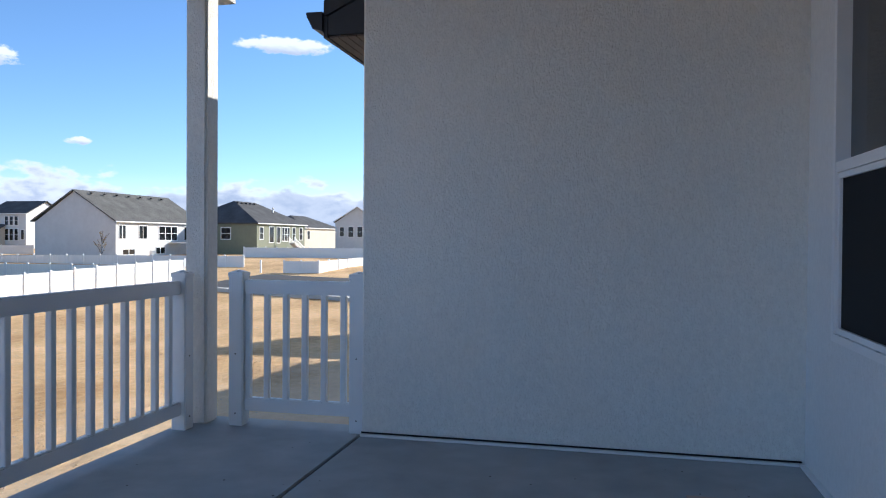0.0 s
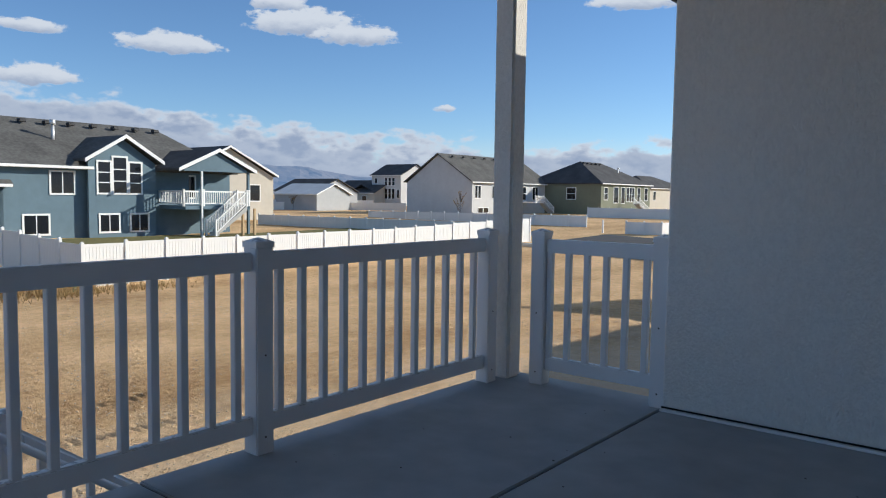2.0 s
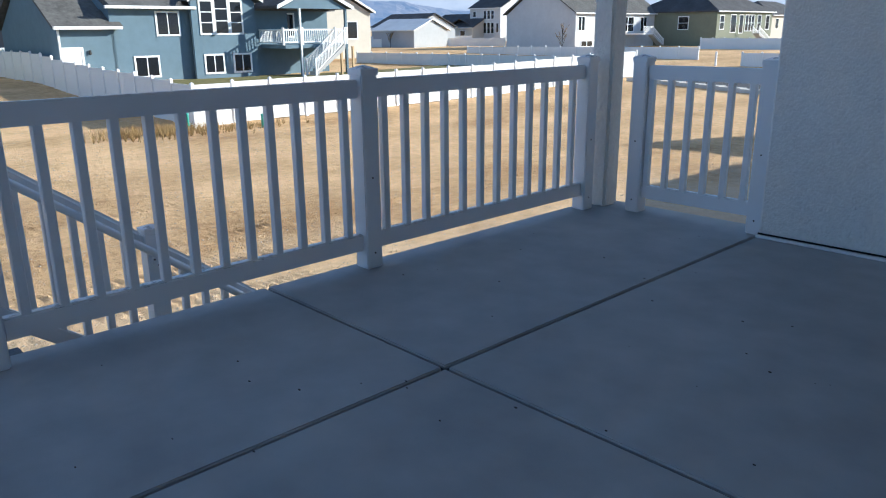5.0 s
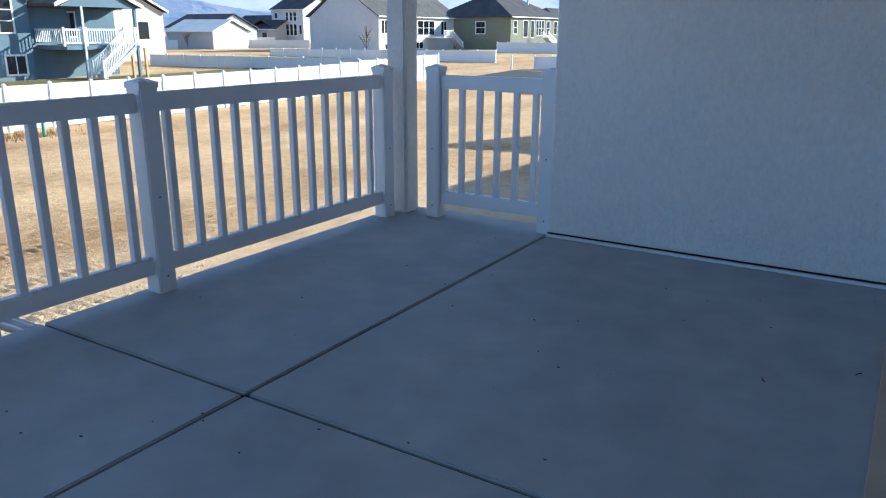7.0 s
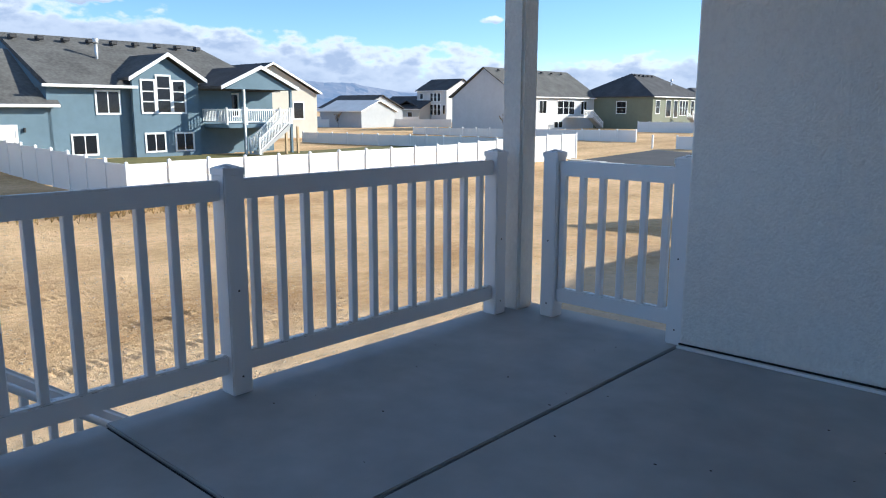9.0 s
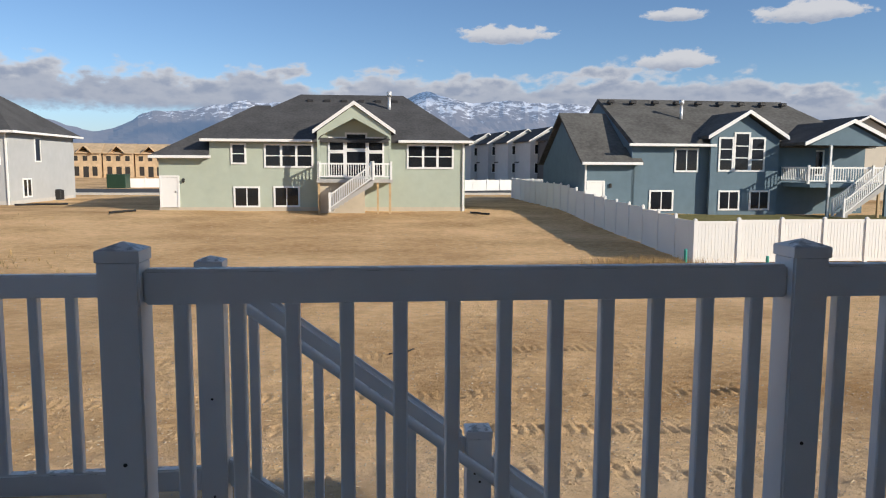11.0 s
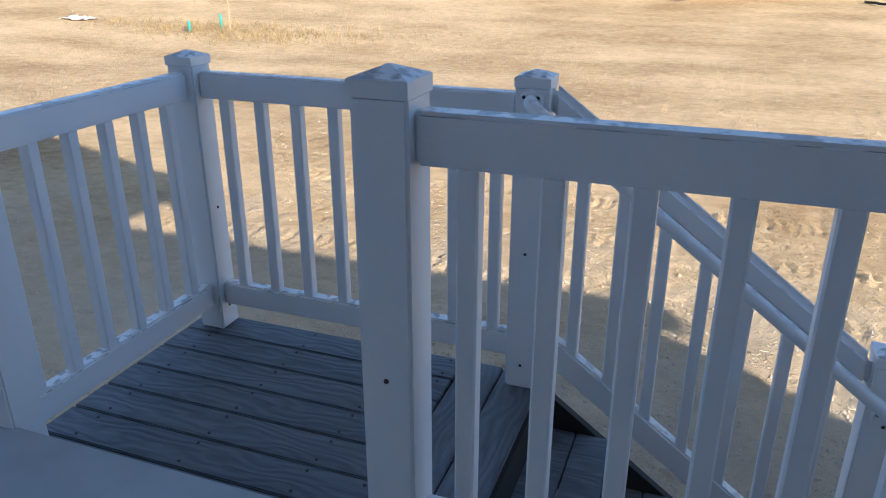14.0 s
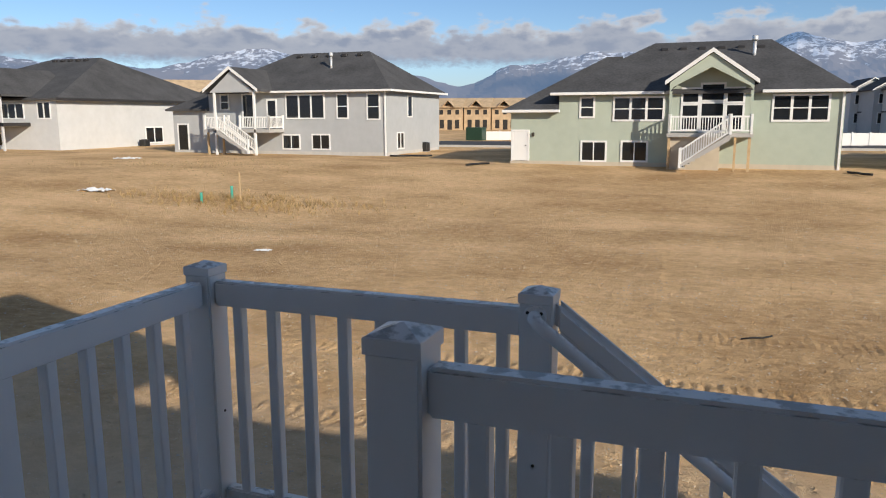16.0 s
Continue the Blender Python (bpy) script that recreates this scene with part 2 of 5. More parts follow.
SOIL = mat("bare_soil", (0.41, 0.25, 0.112), 0.95, 0.3, 4.2, 1.0, 20, color2=(0.77, 0.53, 0.285), spec=0.1, big=0.3, detail=12, dist=0.05, stretch=(1.0, 0.6, 1.0))
for k in SOIL.node_tree.nodes:
    if k.type == "TEX_NOISE" and k.inputs["Scale"].default_value > 1:
        k.inputs["Roughness"].default_value, k.inputs["Detail"].default_value = 0.74, 12


def stony(m):
    """Pale gravel in the soil, and a lumpy surface of stones and clods."""
    t = m.node_tree
    n, l = t.nodes, t.links
    b = n["Principled BSDF"]
    color, normal = b.inputs["Base Color"].links[0].from_socket, b.inputs["Normal"].links[0].from_socket
    tc, wob, shift = n.new("ShaderNodeTexCoord"), n.new("ShaderNodeTexNoise"), n.new("ShaderNodeVectorMath")
    wob.inputs["Scale"].default_value = 9
    shift.operation = "MULTIPLY_ADD"
    shift.inputs[1].default_value = (0.12, 0.12, 0.12)
    l.new(tc.outputs["Object"], wob.inputs[0]), l.new(wob.outputs[1], shift.inputs[0]), l.new(tc.outputs["Object"], shift.inputs[2])
    for scale, size, height, pale in ((2.6, 0.28, 0.026, 0.0), (10.0, 0.34, 0.018, 0.16), (30.0, 0.46, 0.011, 0.8)):
        v, sep, lim, sub, mr, bp = (n.new("ShaderNode" + k) for k in ("TexVoronoi", "SeparateColor", "Math", "Math", "MapRange", "Bump"))
        v.inputs["Scale"].default_value = scale
        l.new(shift.outputs[0], v.inputs[0]), l.new(v.outputs["Color"], sep.inputs[0])
        # only some cells hold a stone, each of its own size
        lim.operation = "MULTIPLY_ADD"
        lim.inputs[1].default_value, lim.inputs[2].default_value = size * 1.6, -size * 0.6
        l.new(sep.outputs[0], lim.inputs[0])
        sub.operation = "SUBTRACT"
        l.new(lim.outputs[0], sub.inputs[0]), l.new(v.outputs["Distance"], sub.inputs[1])
        mr.inputs[1].default_value, mr.inputs[2].default_value = 0.0, 0.22
        l.new(sub.outputs[0], mr.inputs[0])
        l.new(mr.outputs[0], bp.inputs["Height"]), l.new(normal, bp.inputs["Normal"])
        bp.inputs["Distance"].default_value = height
        normal = bp.outputs[0]
        if pale:
            k, mul, mx = n.new("ShaderNodeMapRange"), n.new("ShaderNodeMath"), n.new("ShaderNodeMix")
            k.inputs[1].default_value, k.inputs[2].default_value, k.inputs[4].default_value = 0.45, 0.75, pale
            mul.operation, mx.data_type = "MULTIPLY", "RGBA"
            l.new(sep.outputs[1], k.inputs[0]), l.new(k.outputs[0], mul.inputs[0]), l.new(mr.outputs[0], mul.inputs[1])
            l.new(mul.outputs[0], mx.inputs[0]), l.new(color, mx.inputs[6])
            mx.inputs[7].default_value = (0.76, 0.66, 0.52, 1)
            color = mx.outputs[2]
    # a pale gravelly strip along the foot of the porch
    sep, ns, add, edge, mx = (n.new("ShaderNode" + k) for k in ("SeparateXYZ", "TexNoise", "Math", "MapRange", "Mix"))
    ns.inputs["Scale"].default_value, ns.inputs["Detail"].default_value = 0.8, 8
    l.new(tc.outputs["Object"], sep.inputs[0]), l.new(tc.outputs["Object"], ns.inputs[0])
    add.operation = "MULTIPLY_ADD"
    add.inputs[1].default_value = 7.0
    l.new(ns.outputs[0], add.inputs[0]), l.new(sep.outputs[0], add.inputs[2])
    edge.inputs[1].default_value, edge.inputs[2].default_value, edge.inputs[4].default_value = -8.0, -3.0, 0.55
    l.new(add.outputs[0], edge.inputs[0]), l.new(edge.outputs[0], mx.inputs[0])
    mx.data_type = "RGBA"
    mx.inputs[7].default_value = (0.66, 0.54, 0.40, 1)
    l.new(color, mx.inputs[6])
    color = mx.outputs[2]
    l.new(color, b.inputs["Base Color"]), l.new(normal, b.inputs["Normal"])


stony(SOIL)
for k in SOIL.node_tree.nodes:
    if k.type == "MAP_RANGE" and abs(k.inputs[1].default_value - 0.7) < 1e-4 and abs(k.inputs[2].default_value - 1.3) < 1e-4:
        k.inputs[1].default_value, k.inputs[2].default_value = 0.74, 1.2
gm = ground_sheet()
gm.materials.append(SOIL)
tagged(new("ground", gm), "bare tan graded soil with pebbles and tracks", "ground", kind="structure")

# ---- porch slab ----
SX0, SX1, JX, JY, SY0, SY1 = -3.05, 0.875, -1.765, 1.928, -2.6, 4.52
slab = thing("porch_slab", (0, 0, 0), "grey broom-finished concrete porch slab with tooled joints", "porch floor", kind="structure")
for x0, x1, y0, y1 in ((SX0, JX, JY, 4.78), (SX0, JX, -0.62, JY), (JX, SX1, JY, SY1), (JX, SX1, -0.62, JY), (SX0 + 0.0, JX, -3.2, -0.62), (JX, SX1, -3.2, -0.62)):
    part("slab_panel", bbox(x0 + 0.008, x1 - 0.008, y0 + 0.008, y1 - 0.008, -0.2, 0.0, 0.006, 3), CONCRETE, slab)
part("joint_bed", bbox(SX0 + 0.03, SX1, -3.2, 4.7, -0.21, -0.014), JOINT, slab, "dark recessed joint")
structure("porch_foundation", bbox(SX0 + 0.05, SX1, -3.2, 4.74, -2.6, -0.205), KERB, "concrete stem wall below the porch slab", "foundation")

# ---- the house with the porch ----
WX, WY = -1.75, 4.52
structure("wall_north", bbox(WX, 9.0, WY, WY + 0.2, -2.6, 4.2, 0.012), STUCCO, "greige sand-float stucco wall at the end of the porch", "wall")
structure("wall_wing_side", bbox(WX, WX + 0.2, WY + 0.2, 10.6, -2.6, 2.7), STUCCO, "greige stucco side wall of the wing", "wall")
structure("wall_wing_far", bbox(WX + 0.2, 9.0, 10.4, 10.6, -2.6, 2.7), STUCCO, "greige stucco far wall of the wing", "wall")
win = (2.45, 3.98, 0.78, 2.55)      # the opening in the house wall: y0, y1, z0, z1
bm = bmesh.new()
for y0, y1, z0, z1 in ((-9, win[0], -2.6, 4.2), (win[1], WY, -2.6, 4.2), (win[0], win[1], -2.6, win[2]), (win[0], win[1], win[3], 4.2)):
    box(bm, 0.875, 1.09, y0, y1, z0, z1)
structure("wall_east", bm, STUCCO_PALE, "greige stucco house wall with a window opening", "wall")
# unseen recess and end block, added to shape the shadow beyond the gate
structure("wall_recess", bbox(2.2, 2.4, 10.6, 27.0, -2.6, 2.7), STUCCO, "unseen greige stucco wall added behind the wing", "wall")
structure("wall_end_block", bbox(WX, 9.0, 27.0, 33.0, -2.6, 2.7), STUCCO, "unseen greige stucco block added to cast shadow on the lot", "wall")
bm = bmesh.new()
prism(bm, [(-2.1, 2.71), (3.6, 5.3), (9.6, 2.71), (9.6, 2.81), (3.6, 5.4), (-2.1, 2.81)], 26.7, 33.4, "y")
structure("roof_end_block", bm, SHINGLE, "dark shingle roof of the unseen shadow-casting block", "roof")
bm = bmesh.new()
prism(bm, [(1.8, 2.71), (5.4, 4.3), (9.6, 2.71), (9.6, 2.81), (5.4, 4.4), (1.8, 2.81)], 11.01, 26.69, "y")
structure("roof_recess", bm, SHINGLE, "dark shingle roof over the unseen recess wall", "roof")
# unseen next house, placed so that its shadow band crosses the lot
structure("wall_neighbour", bbox(-4.6, 7.0, 34.8, 41.5, -2.9, 2.7), CREAM, "pale stucco walls of an unseen next house added to cast shadow", "wall")
bm = bmesh.new()
prism(bm, [(34.4, 2.71), (38.15, 4.3), (41.9, 2.71), (41.9, 2.85), (38.15, 4.45), (34.4, 2.85)], -4.9, 7.3, "x")
structure("roof_neighbour", bm, SHINGLE, "dark shingle roof of the unseen shadow-casting next house", "roof")
structure("wall_south", bbox(0.875, 9.0, -9.2, -9.0, -2.6, 4.2), STUCCO, "greige stucco end wall", "wall")
structure("wall_back", bbox(9.0, 9.2, -9.2, 33.0, -2.6, 2.7), STUCCO, "greige stucco street wall", "wall")
structure("room_floor", bbox(1.09, 9.0, -9, WY, -0.1, 0.02), LUMBER, "bare subfloor inside the house", "floor")
RY0, RY1, RYM, RZE, RZR = -1.0, 4.95, 1.95, 3.2, 4.95
bm = bmesh.new()
prism(bm, [(RY0, RZE - 0.02), (RYM, RZR - 0.02), (RY1, RZE - 0.02), (RY1, RZE - 0.06), (RYM, RZR - 0.06), (RY0, RZE - 0.06)], -3.3, 0.874, "x")
structure("ceiling", bm, BROWN, "dark brown vaulted porch ceiling panels", "ceiling")
structure("porch_beam", bbox(-3.03, -2.85, -0.9, 4.9, 2.94, 3.13), SOFFIT, "white beam along the porch front", "beam")

# house roof: a long gable over the house and porch, and a lower one over the wing
bm = bmesh.new()
prism(bm, [(RY0, RZE), (RYM, RZR), (RY1, RZE), (RY1, RZE + 0.14), (RYM, RZR + 0.14), (RY0, RZE + 0.14)], -3.4, 3.0, "x")
structure("roof_porch", bm, SHINGLE, "dark asphalt shingle gable over the porch", "roof")
bm = bmesh.new()
prism(bm, [(0.3, 4.2), (4.9, 6.0), (9.6, 4.2), (9.6, 4.34), (4.9, 6.14), (0.3, 4.34)], -9.6, 4.85, "y")
structure("roof", bm, SHINGLE, "dark asphalt shingle house roof", "roof")
bm = bmesh.new()
prism(bm, [(-2.03, 2.70), (3.6, 5.35), (9.6, 2.70), (9.6, 2.80), (3.6, 5.45), (-2.03, 2.80)], 4.54, 11.0, "y")
structure("roof_wing", bm, SHINGLE, "dark asphalt shingle wing roof", "roof")
soff = thing("soffit", (0, 0, 0), "dark brown slatted soffit under the wing eave", "soffit", kind="structure")
for k in range(4):
    x0 = -2.0 + k * 0.0625
    part("slat", bbox(x0 + 0.003, x0 + 0.0595, 4.56, 10.9, 2.565, 2.577), BROWN, soff)
bm = bmesh.new()
prism(bm, [(-2.0, 2.58), (-1.752, 2.58), (-1.752, 2.82), (-2.0, 2.70)], 4.545, 4.57, "y")
structure("trim_eave_end", bm, FASCIA, "dark siding closing the eave end", "trim")
structure("fascia", bbox(-2.03, -2.003, 4.54, 10.9, 2.56, 2.70), FASCIA, "dark brown fascia board", "fascia")
bm = bmesh.new()
prism(bm, [(-2.032, 2.60), (-2.10, 2.62), (-2.14, 2.70), (-2.145, 2.725), (-2.032, 2.725)], 4.52, 10.9, "y")
structure("gutter", bm, FASCIA, "dark metal eave gutter", "gutter")
bm = bmesh.new()
box(bm, WX, 0.84, WY - 0.034, WY - 0.002, 0.003, 0.017)
box(bm, 0.842, 0.873, -0.6, WY - 0.036, 0.003, 0.017)
structure("trim_screed", bm, WHITE, "white weep screed along the wall foot", "trim")
# solid dark strip in place of the shaded gap above the screed
structure("trim_gap", bbox(WX, 0.86, WY - 0.009, WY - 0.002, 0.018, 0.028), JOINT, "dark strip standing for the shaded gap over the weep screed", "trim")

# column at the corner
structure("porch_column", bbox(-3.02, -2.86, 4.53, 4.69, 0.0, 2.939, 0.016, 3), STUCCO, "square stucco-wrapped porch column", "column")


# ---- near railings ----
PW, PH = 0.102, 1.035


def post_mesh(h=PH, w=PW):
    bm = bbox(-w / 2, w / 2, -w / 2, w / 2, 0, h - 0.03, 0.006, 2)
    return mesh_of("post", bm, VINYL)


def cap_mesh(w=PW + 0.005):
    bm = bmesh.new()
    r = w / 2
    ring = [[bm.verts.new((sx * a, sy * a, z)) for sx, sy in ((-1, -1), (1, -1), (1, 1), (-1, 1))] for a, z in ((r, -0.03), (r, -0.002), (r - 0.002, 0.0), (0.003, 0.018))]
    for a, b in zip(ring, ring[1:]):
        for i in range(4):
            bm.faces.new((a[i], a[(i + 1) % 4], b[(i + 1) % 4], b[i]))
    bm.faces.new(ring[-1]), bm.faces.new(ring[0][::-1])
    me = mesh_of("cap", bm, VINYL)
    me.polygons.foreach_set("use_smooth", [False] * len(me.polygons))
    return me


def screw_mesh():
    bm = bmesh.new()
    bmesh.ops.create_cone(bm, cap_ends=True, segments=10, radius1=0.0055, radius2=0.0045, depth=0.003, matrix=pose(0, 0, 0, 0, 90, 0))
    return mesh_of("screw", bm, SCREW)


POST, CAP, SCREWM = post_mesh(), cap_mesh(), screw_mesh()
BAL = mesh_of("baluster", bbox(-0.019, 0.019, -0.019, 0.019, 0, 1, 0.004), VINYL)


def post(x, y, z=0.0, h=PH, label="square white vinyl railing post with pyramid cap", faces=((1, 0),)):
    p = thing("railing_post", (x, y, z), label, "railing post", "railing posts")
    body = placed("post_sleeve", POST, p, Matrix.Diagonal((1, 1, (h - 0.03) / (PH - 0.03), 1)))
    placed("cap", CAP, p, Matrix.Translation((0, 0, h - 0.004)))
    for fx, fy in faces:
        for sz in (0.085, 0.485):
            placed("screw", SCREWM, p, Matrix.Translation((fx * (PW / 2 + 0.001), fy * (PW / 2 + 0.001), sz)) @ pose(0, 0, 0, 0, 0, 0 if fx else 90))
    return p


def rail_span(a, b, n, first, step, z=0.0, label="white vinyl railing panel with square balusters"):
    """A level panel between two post faces: top rail, bottom rail and n balusters."""
    a, b = Vector((*a, z)), Vector((*b, z))
    d = b - a
    ln = d.length
    turn = Matrix.Translation(a) @ Matrix.Rotation(math.atan2(d.y, d.x), 4, "Z")
    p = thing("railing", turn, label, "railing", "railing panels")
    part("top_rail", bbox(0, ln, -0.0255, 0.0255, 0.89, 0.98, 0.007, 2), VINYL, p)
    part("bottom_rail", bbox(0, ln, -0.0255, 0.0255, 0.10, 0.19, 0.007, 2), VINYL, p)
    for i in range(n):
        placed("baluster", BAL, p, Matrix.Translation((first + step * i, 0, 0.188)) @ Matrix.Diagonal((1, 1, 0.704, 1)))
    return p


RX = -2.953
YB, YM, YC, YG = 0.705, 2.508, 4.396, 4.597
for yy in (YB, YM, YC):
    post(RX, yy)
post(-2.652, YG, faces=((0, -1),))
post(-1.796, YG, faces=((0, -1),))
h = PW / 2
rail_span((RX, YB + h), (RX, YM - h), 12, 0.089, 0.1392)
rail_span((RX, YM + h), (RX, YC - h), 12, 0.070, 0.1462)
rail_span((-2.652 + h, YG), (-1.796 - h, YG), 6, 0.022, 0.1353, label="short white vinyl railing panel closing the porch end")

# ---- stair landing ----
LZ, LX, LY0, LY1 = -0.16, -3.998, -0.525, 0.703
land = thing("stair_landing", (0, 0, 0), "grey composite deck landing one step below the porch", "landing")
BOARD = mesh_of("deck_board", bbox(-0.0685, 0.0685, -0.575, 0.525, -0.0125, 0.0125, 0.004, 2), DECK)
for i in range(7):
    x0 = -4.055 + i * 0.142
    b = placed("deck_board", BOARD, land, Matrix.Translation((x0 + 0.0685, -0.05, LZ - 0.0125)))
    for yy in (-0.5, -0.12, 0.25, 0.43):
        for dx in (-0.045, 0.045):
            placed("screw", SCREWM, land, Matrix.Translation((x0 + 0.0685 + dx, yy, LZ + 0.001)) @ pose(0, 0, 0, 0, 90, 0))
EDGE = mesh_of("edge_board", bbox(-0.0685, 0.0685, -0.495, 0.495, -0.0125, 0.0125, 0.004, 2), DECK)
for i in range(2):
    placed("edge_board", EDGE, land, Matrix.Translation((-3.56, 0.55 + i * 0.142, LZ - 0.0125)) @ pose(0, 0, 0, 0, 0, 90))
part("frame", bbox(-4.04, -3.06, -0.56, 0.74, LZ - 0.24, LZ - 0.027), STRINGER, land, "dark framing below the boards")
for px, py in ((-3.99, -0.5), (-3.99, 0.66)):
    part("leg", bbox(px - 0.07, px + 0.07, py - 0.07, py + 0.07, -2.3, LZ - 0.242), LUMBER, land, "timber leg")
post(LX, LY0, LZ, faces=((0, 1),))
post(LX, LY1, LZ, faces=((1, 0),))
post(-3.075, LY0, LZ, faces=((1, 0),))
rail_span((LX, LY0 + h), (LX, LY1 - h), 8, 0.088, 0.1395, LZ)
rail_span((LX + h, LY0), (-3.075 - h, LY0), 6, 0.09, 0.1395, LZ)

# ---- stairs ----
stairs = thing("stairs", (0, 0, 0), "grey composite porch stairs with dark risers and stringers", "stairs")
RUN, RISE, NS = 0.245, 0.183, 10
TREAD = mesh_of("tread_board", bbox(-0.46, 0.46, -0.0625, 0.0625, -0.0125, 0.0125, 0.004, 2), DECK)
for i in range(NS):
    y0, z1 = 0.775 + i * RUN, LZ - RISE * (i + 1)
    for k in range(2):
        placed("tread_board", TREAD, stairs, Matrix.Translation((-3.56, y0 + 0.055 + k * 0.13, z1 - 0.0125)))
    part("riser", bbox(-4.02, -3.1, y0 - 0.02, y0 - 0.004, z1 + 0.002, z1 + RISE - 0.03), STRINGER, stairs, "dark riser board")
SL = -RISE / RUN
for xx in (-4.05, -3.085):
    bm = bmesh.new()
    ye = 0.76 + NS * RUN
    prism(bm, [(0.76, LZ - 0.03), (0.76, LZ - 0.38), (ye, LZ - 0.38 + SL * (ye - 0.76)), (ye, LZ - 0.03 + SL * (ye - 0.76))], xx, xx + 0.03, "x")
    part("stringer", bm, STRINGER, stairs)
NY, NZ = 1.768, 0.165
NY2 = 3.25
post(LX, NY, NZ - 1.33, 1.33, "white vinyl post part way down the stairs", faces=((1, 0),))
post(LX, NY2, NZ - 1.25 + SL * (NY2 - NY), 1.25, "lower white vinyl newel post of the stairs", faces=((1, 0),))


def slope_bar(y0, z0, y1, z1, dx, hgt, soft=0.007):
    bm = bmesh.new()
    prism(bm, [(y0, z0), (y1, z1), (y1, z1 + hgt), (y0, z0 + hgt)], -dx, dx, "x")
    bmesh.ops.bevel(bm, geom=bm.edges[:], offset=soft, segments=3, affect="EDGES")
    return bm


for ya, yb, n in ((LY1 + h, NY - h, 7), (NY + h, NY2 - h, 10)):
    sr = thing("stair_railing", (LX, 0, 0), "white vinyl sloped stair railing with square balusters", "railing")
    zt = 0.75 + SL * (ya - 0.754)
    part("top_rail", slope_bar(ya, zt, yb, zt + SL * (yb - ya), 0.0255, 0.108, 0.02), VINYL, sr)
    part("bottom_rail", slope_bar(ya, zt - 0.79, yb, zt - 0.79 + SL * (yb - ya), 0.0255, 0.108), VINYL, sr)
    for i in range(n):
        yy = ya + 0.109 + 0.1255 * i
        placed("baluster", BAL, sr, Matrix.Translation((0, yy, zt - 0.70 + SL * (yy - ya))) @ Matrix.Diagonal((1, 1, 0.715, 1)))
hr = thing("handrail", (LX + 0.105, 0, 0), "round white grip handrail on post brackets", "handrail")
bm = bmesh.new()
hz = 0.805
tube(bm, [(-0.055, LY1, hz), (-0.02, LY1 + 0.004, hz), (-0.004, LY1 + 0.02, hz - 0.012), (0.0, LY1 + 0.05, hz - 0.033)] + [(0, LY1 + 0.05 + 0.2 * k, hz - 0.033 + SL * 0.2 * k) for k in range(1, 13)] + [(-0.055, NY2, hz - 0.033 + SL * 2.5)], 0.021)
part("grip_rail", bm, VINYL, hr)
for yy in (LY1, NY):
    zz = hz if yy == LY1 else hz - 0.07 + SL * (NY - LY1 - 0.05)
    bm = bmesh.new()
    bmesh.ops.create_cone(bm, cap_ends=True, segments=24, radius1=0.036, radius2=0.032, depth=0.014, matrix=pose(-0.047, yy, zz, 0, 90, 0))
    bk = part("bracket", bm, VINYL, hr)
    for a in (30, 150, 270):
        placed("screw", SCREWM, bk, Matrix.Translation((-0.038, yy + 0.024 * math.cos(radians(a)), zz + 0.024 * math.sin(radians(a)))))


# ---- neighbouring houses ----
def ring(x0, x1, z0, z1, t, y0, y1):
    """A flat rectangular trim round an opening, in one piece."""
    bm = bmesh.new()
    loops = []
    for y in (y0, y1):
        for e in (t, 0):
            loops.append([bm.verts.new((x, y, z)) for x, z in ((x0 - e, z0 - e), (x1 + e, z0 - e), (x1 + e, z1 + e), (x0 - e, z1 + e))])
    fo, fi, bo, bi = loops
    for a, b in ((fo, fi), (fi, bi), (bi, bo), (bo, fo)):
        for i in range(4):
            bm.faces.new((a[i], a[(i + 1) % 4], b[(i + 1) % 4], b[i]))
    bmesh.ops.recalc_face_normals(bm, faces=bm.faces)
    return bm


def window(parent, x0, x1, z0, z1, y=0.0, cols=1, rows=1, slider=False):
    """A window on a house front at depth y (front towards -y): trim, bars and panes."""
    w = part("window", ring(x0, x1, z0, z1, 0.11, y - 0.05, y + 0.02), WHITE, parent)
    half = 0.03 if slider else 0.07
    for c in range(1, cols):
        xc = x0 + (x1 - x0) * c / cols
        part("mullion", bbox(xc - half, xc + half, y - 0.045, y + 0.02, z0, z1), WHITE, w)
    for r in range(1, rows):
        zc = z0 + (z1 - z0) * r / rows
        part("glazing_bar", bbox(x0, x1, y - 0.035, y + 0.018, zc - 0.03, zc + 0.03), WHITE, w)
    for c in range(cols):
        for r in range(rows):
            xa, xb = x0 + (x1 - x0) * c / cols, x0 + (x1 - x0) * (c + 1) / cols
            za, zb = z0 + (z1 - z0) * r / rows, z0 + (z1 - z0) * (r + 1) / rows
            part("pane", bbox(xa + 0.002, xb - 0.002, y - 0.02, y + 0.015, za + 0.002, zb - 0.002), GLASS, w)
    return w


def side_window(parent, y0, y1, z0, z1, x, rows=1, cols=1):
    """A window on the right-hand side wall, at x (outward +x)."""
    w = window(parent, 0, y1 - y0, z0, z1, 0, cols, rows)
    w.matrix_basis = Matrix.Translation((x, y0, 0)) @ Matrix.Rotation(math.pi / 2, 4, "Z")
    return w


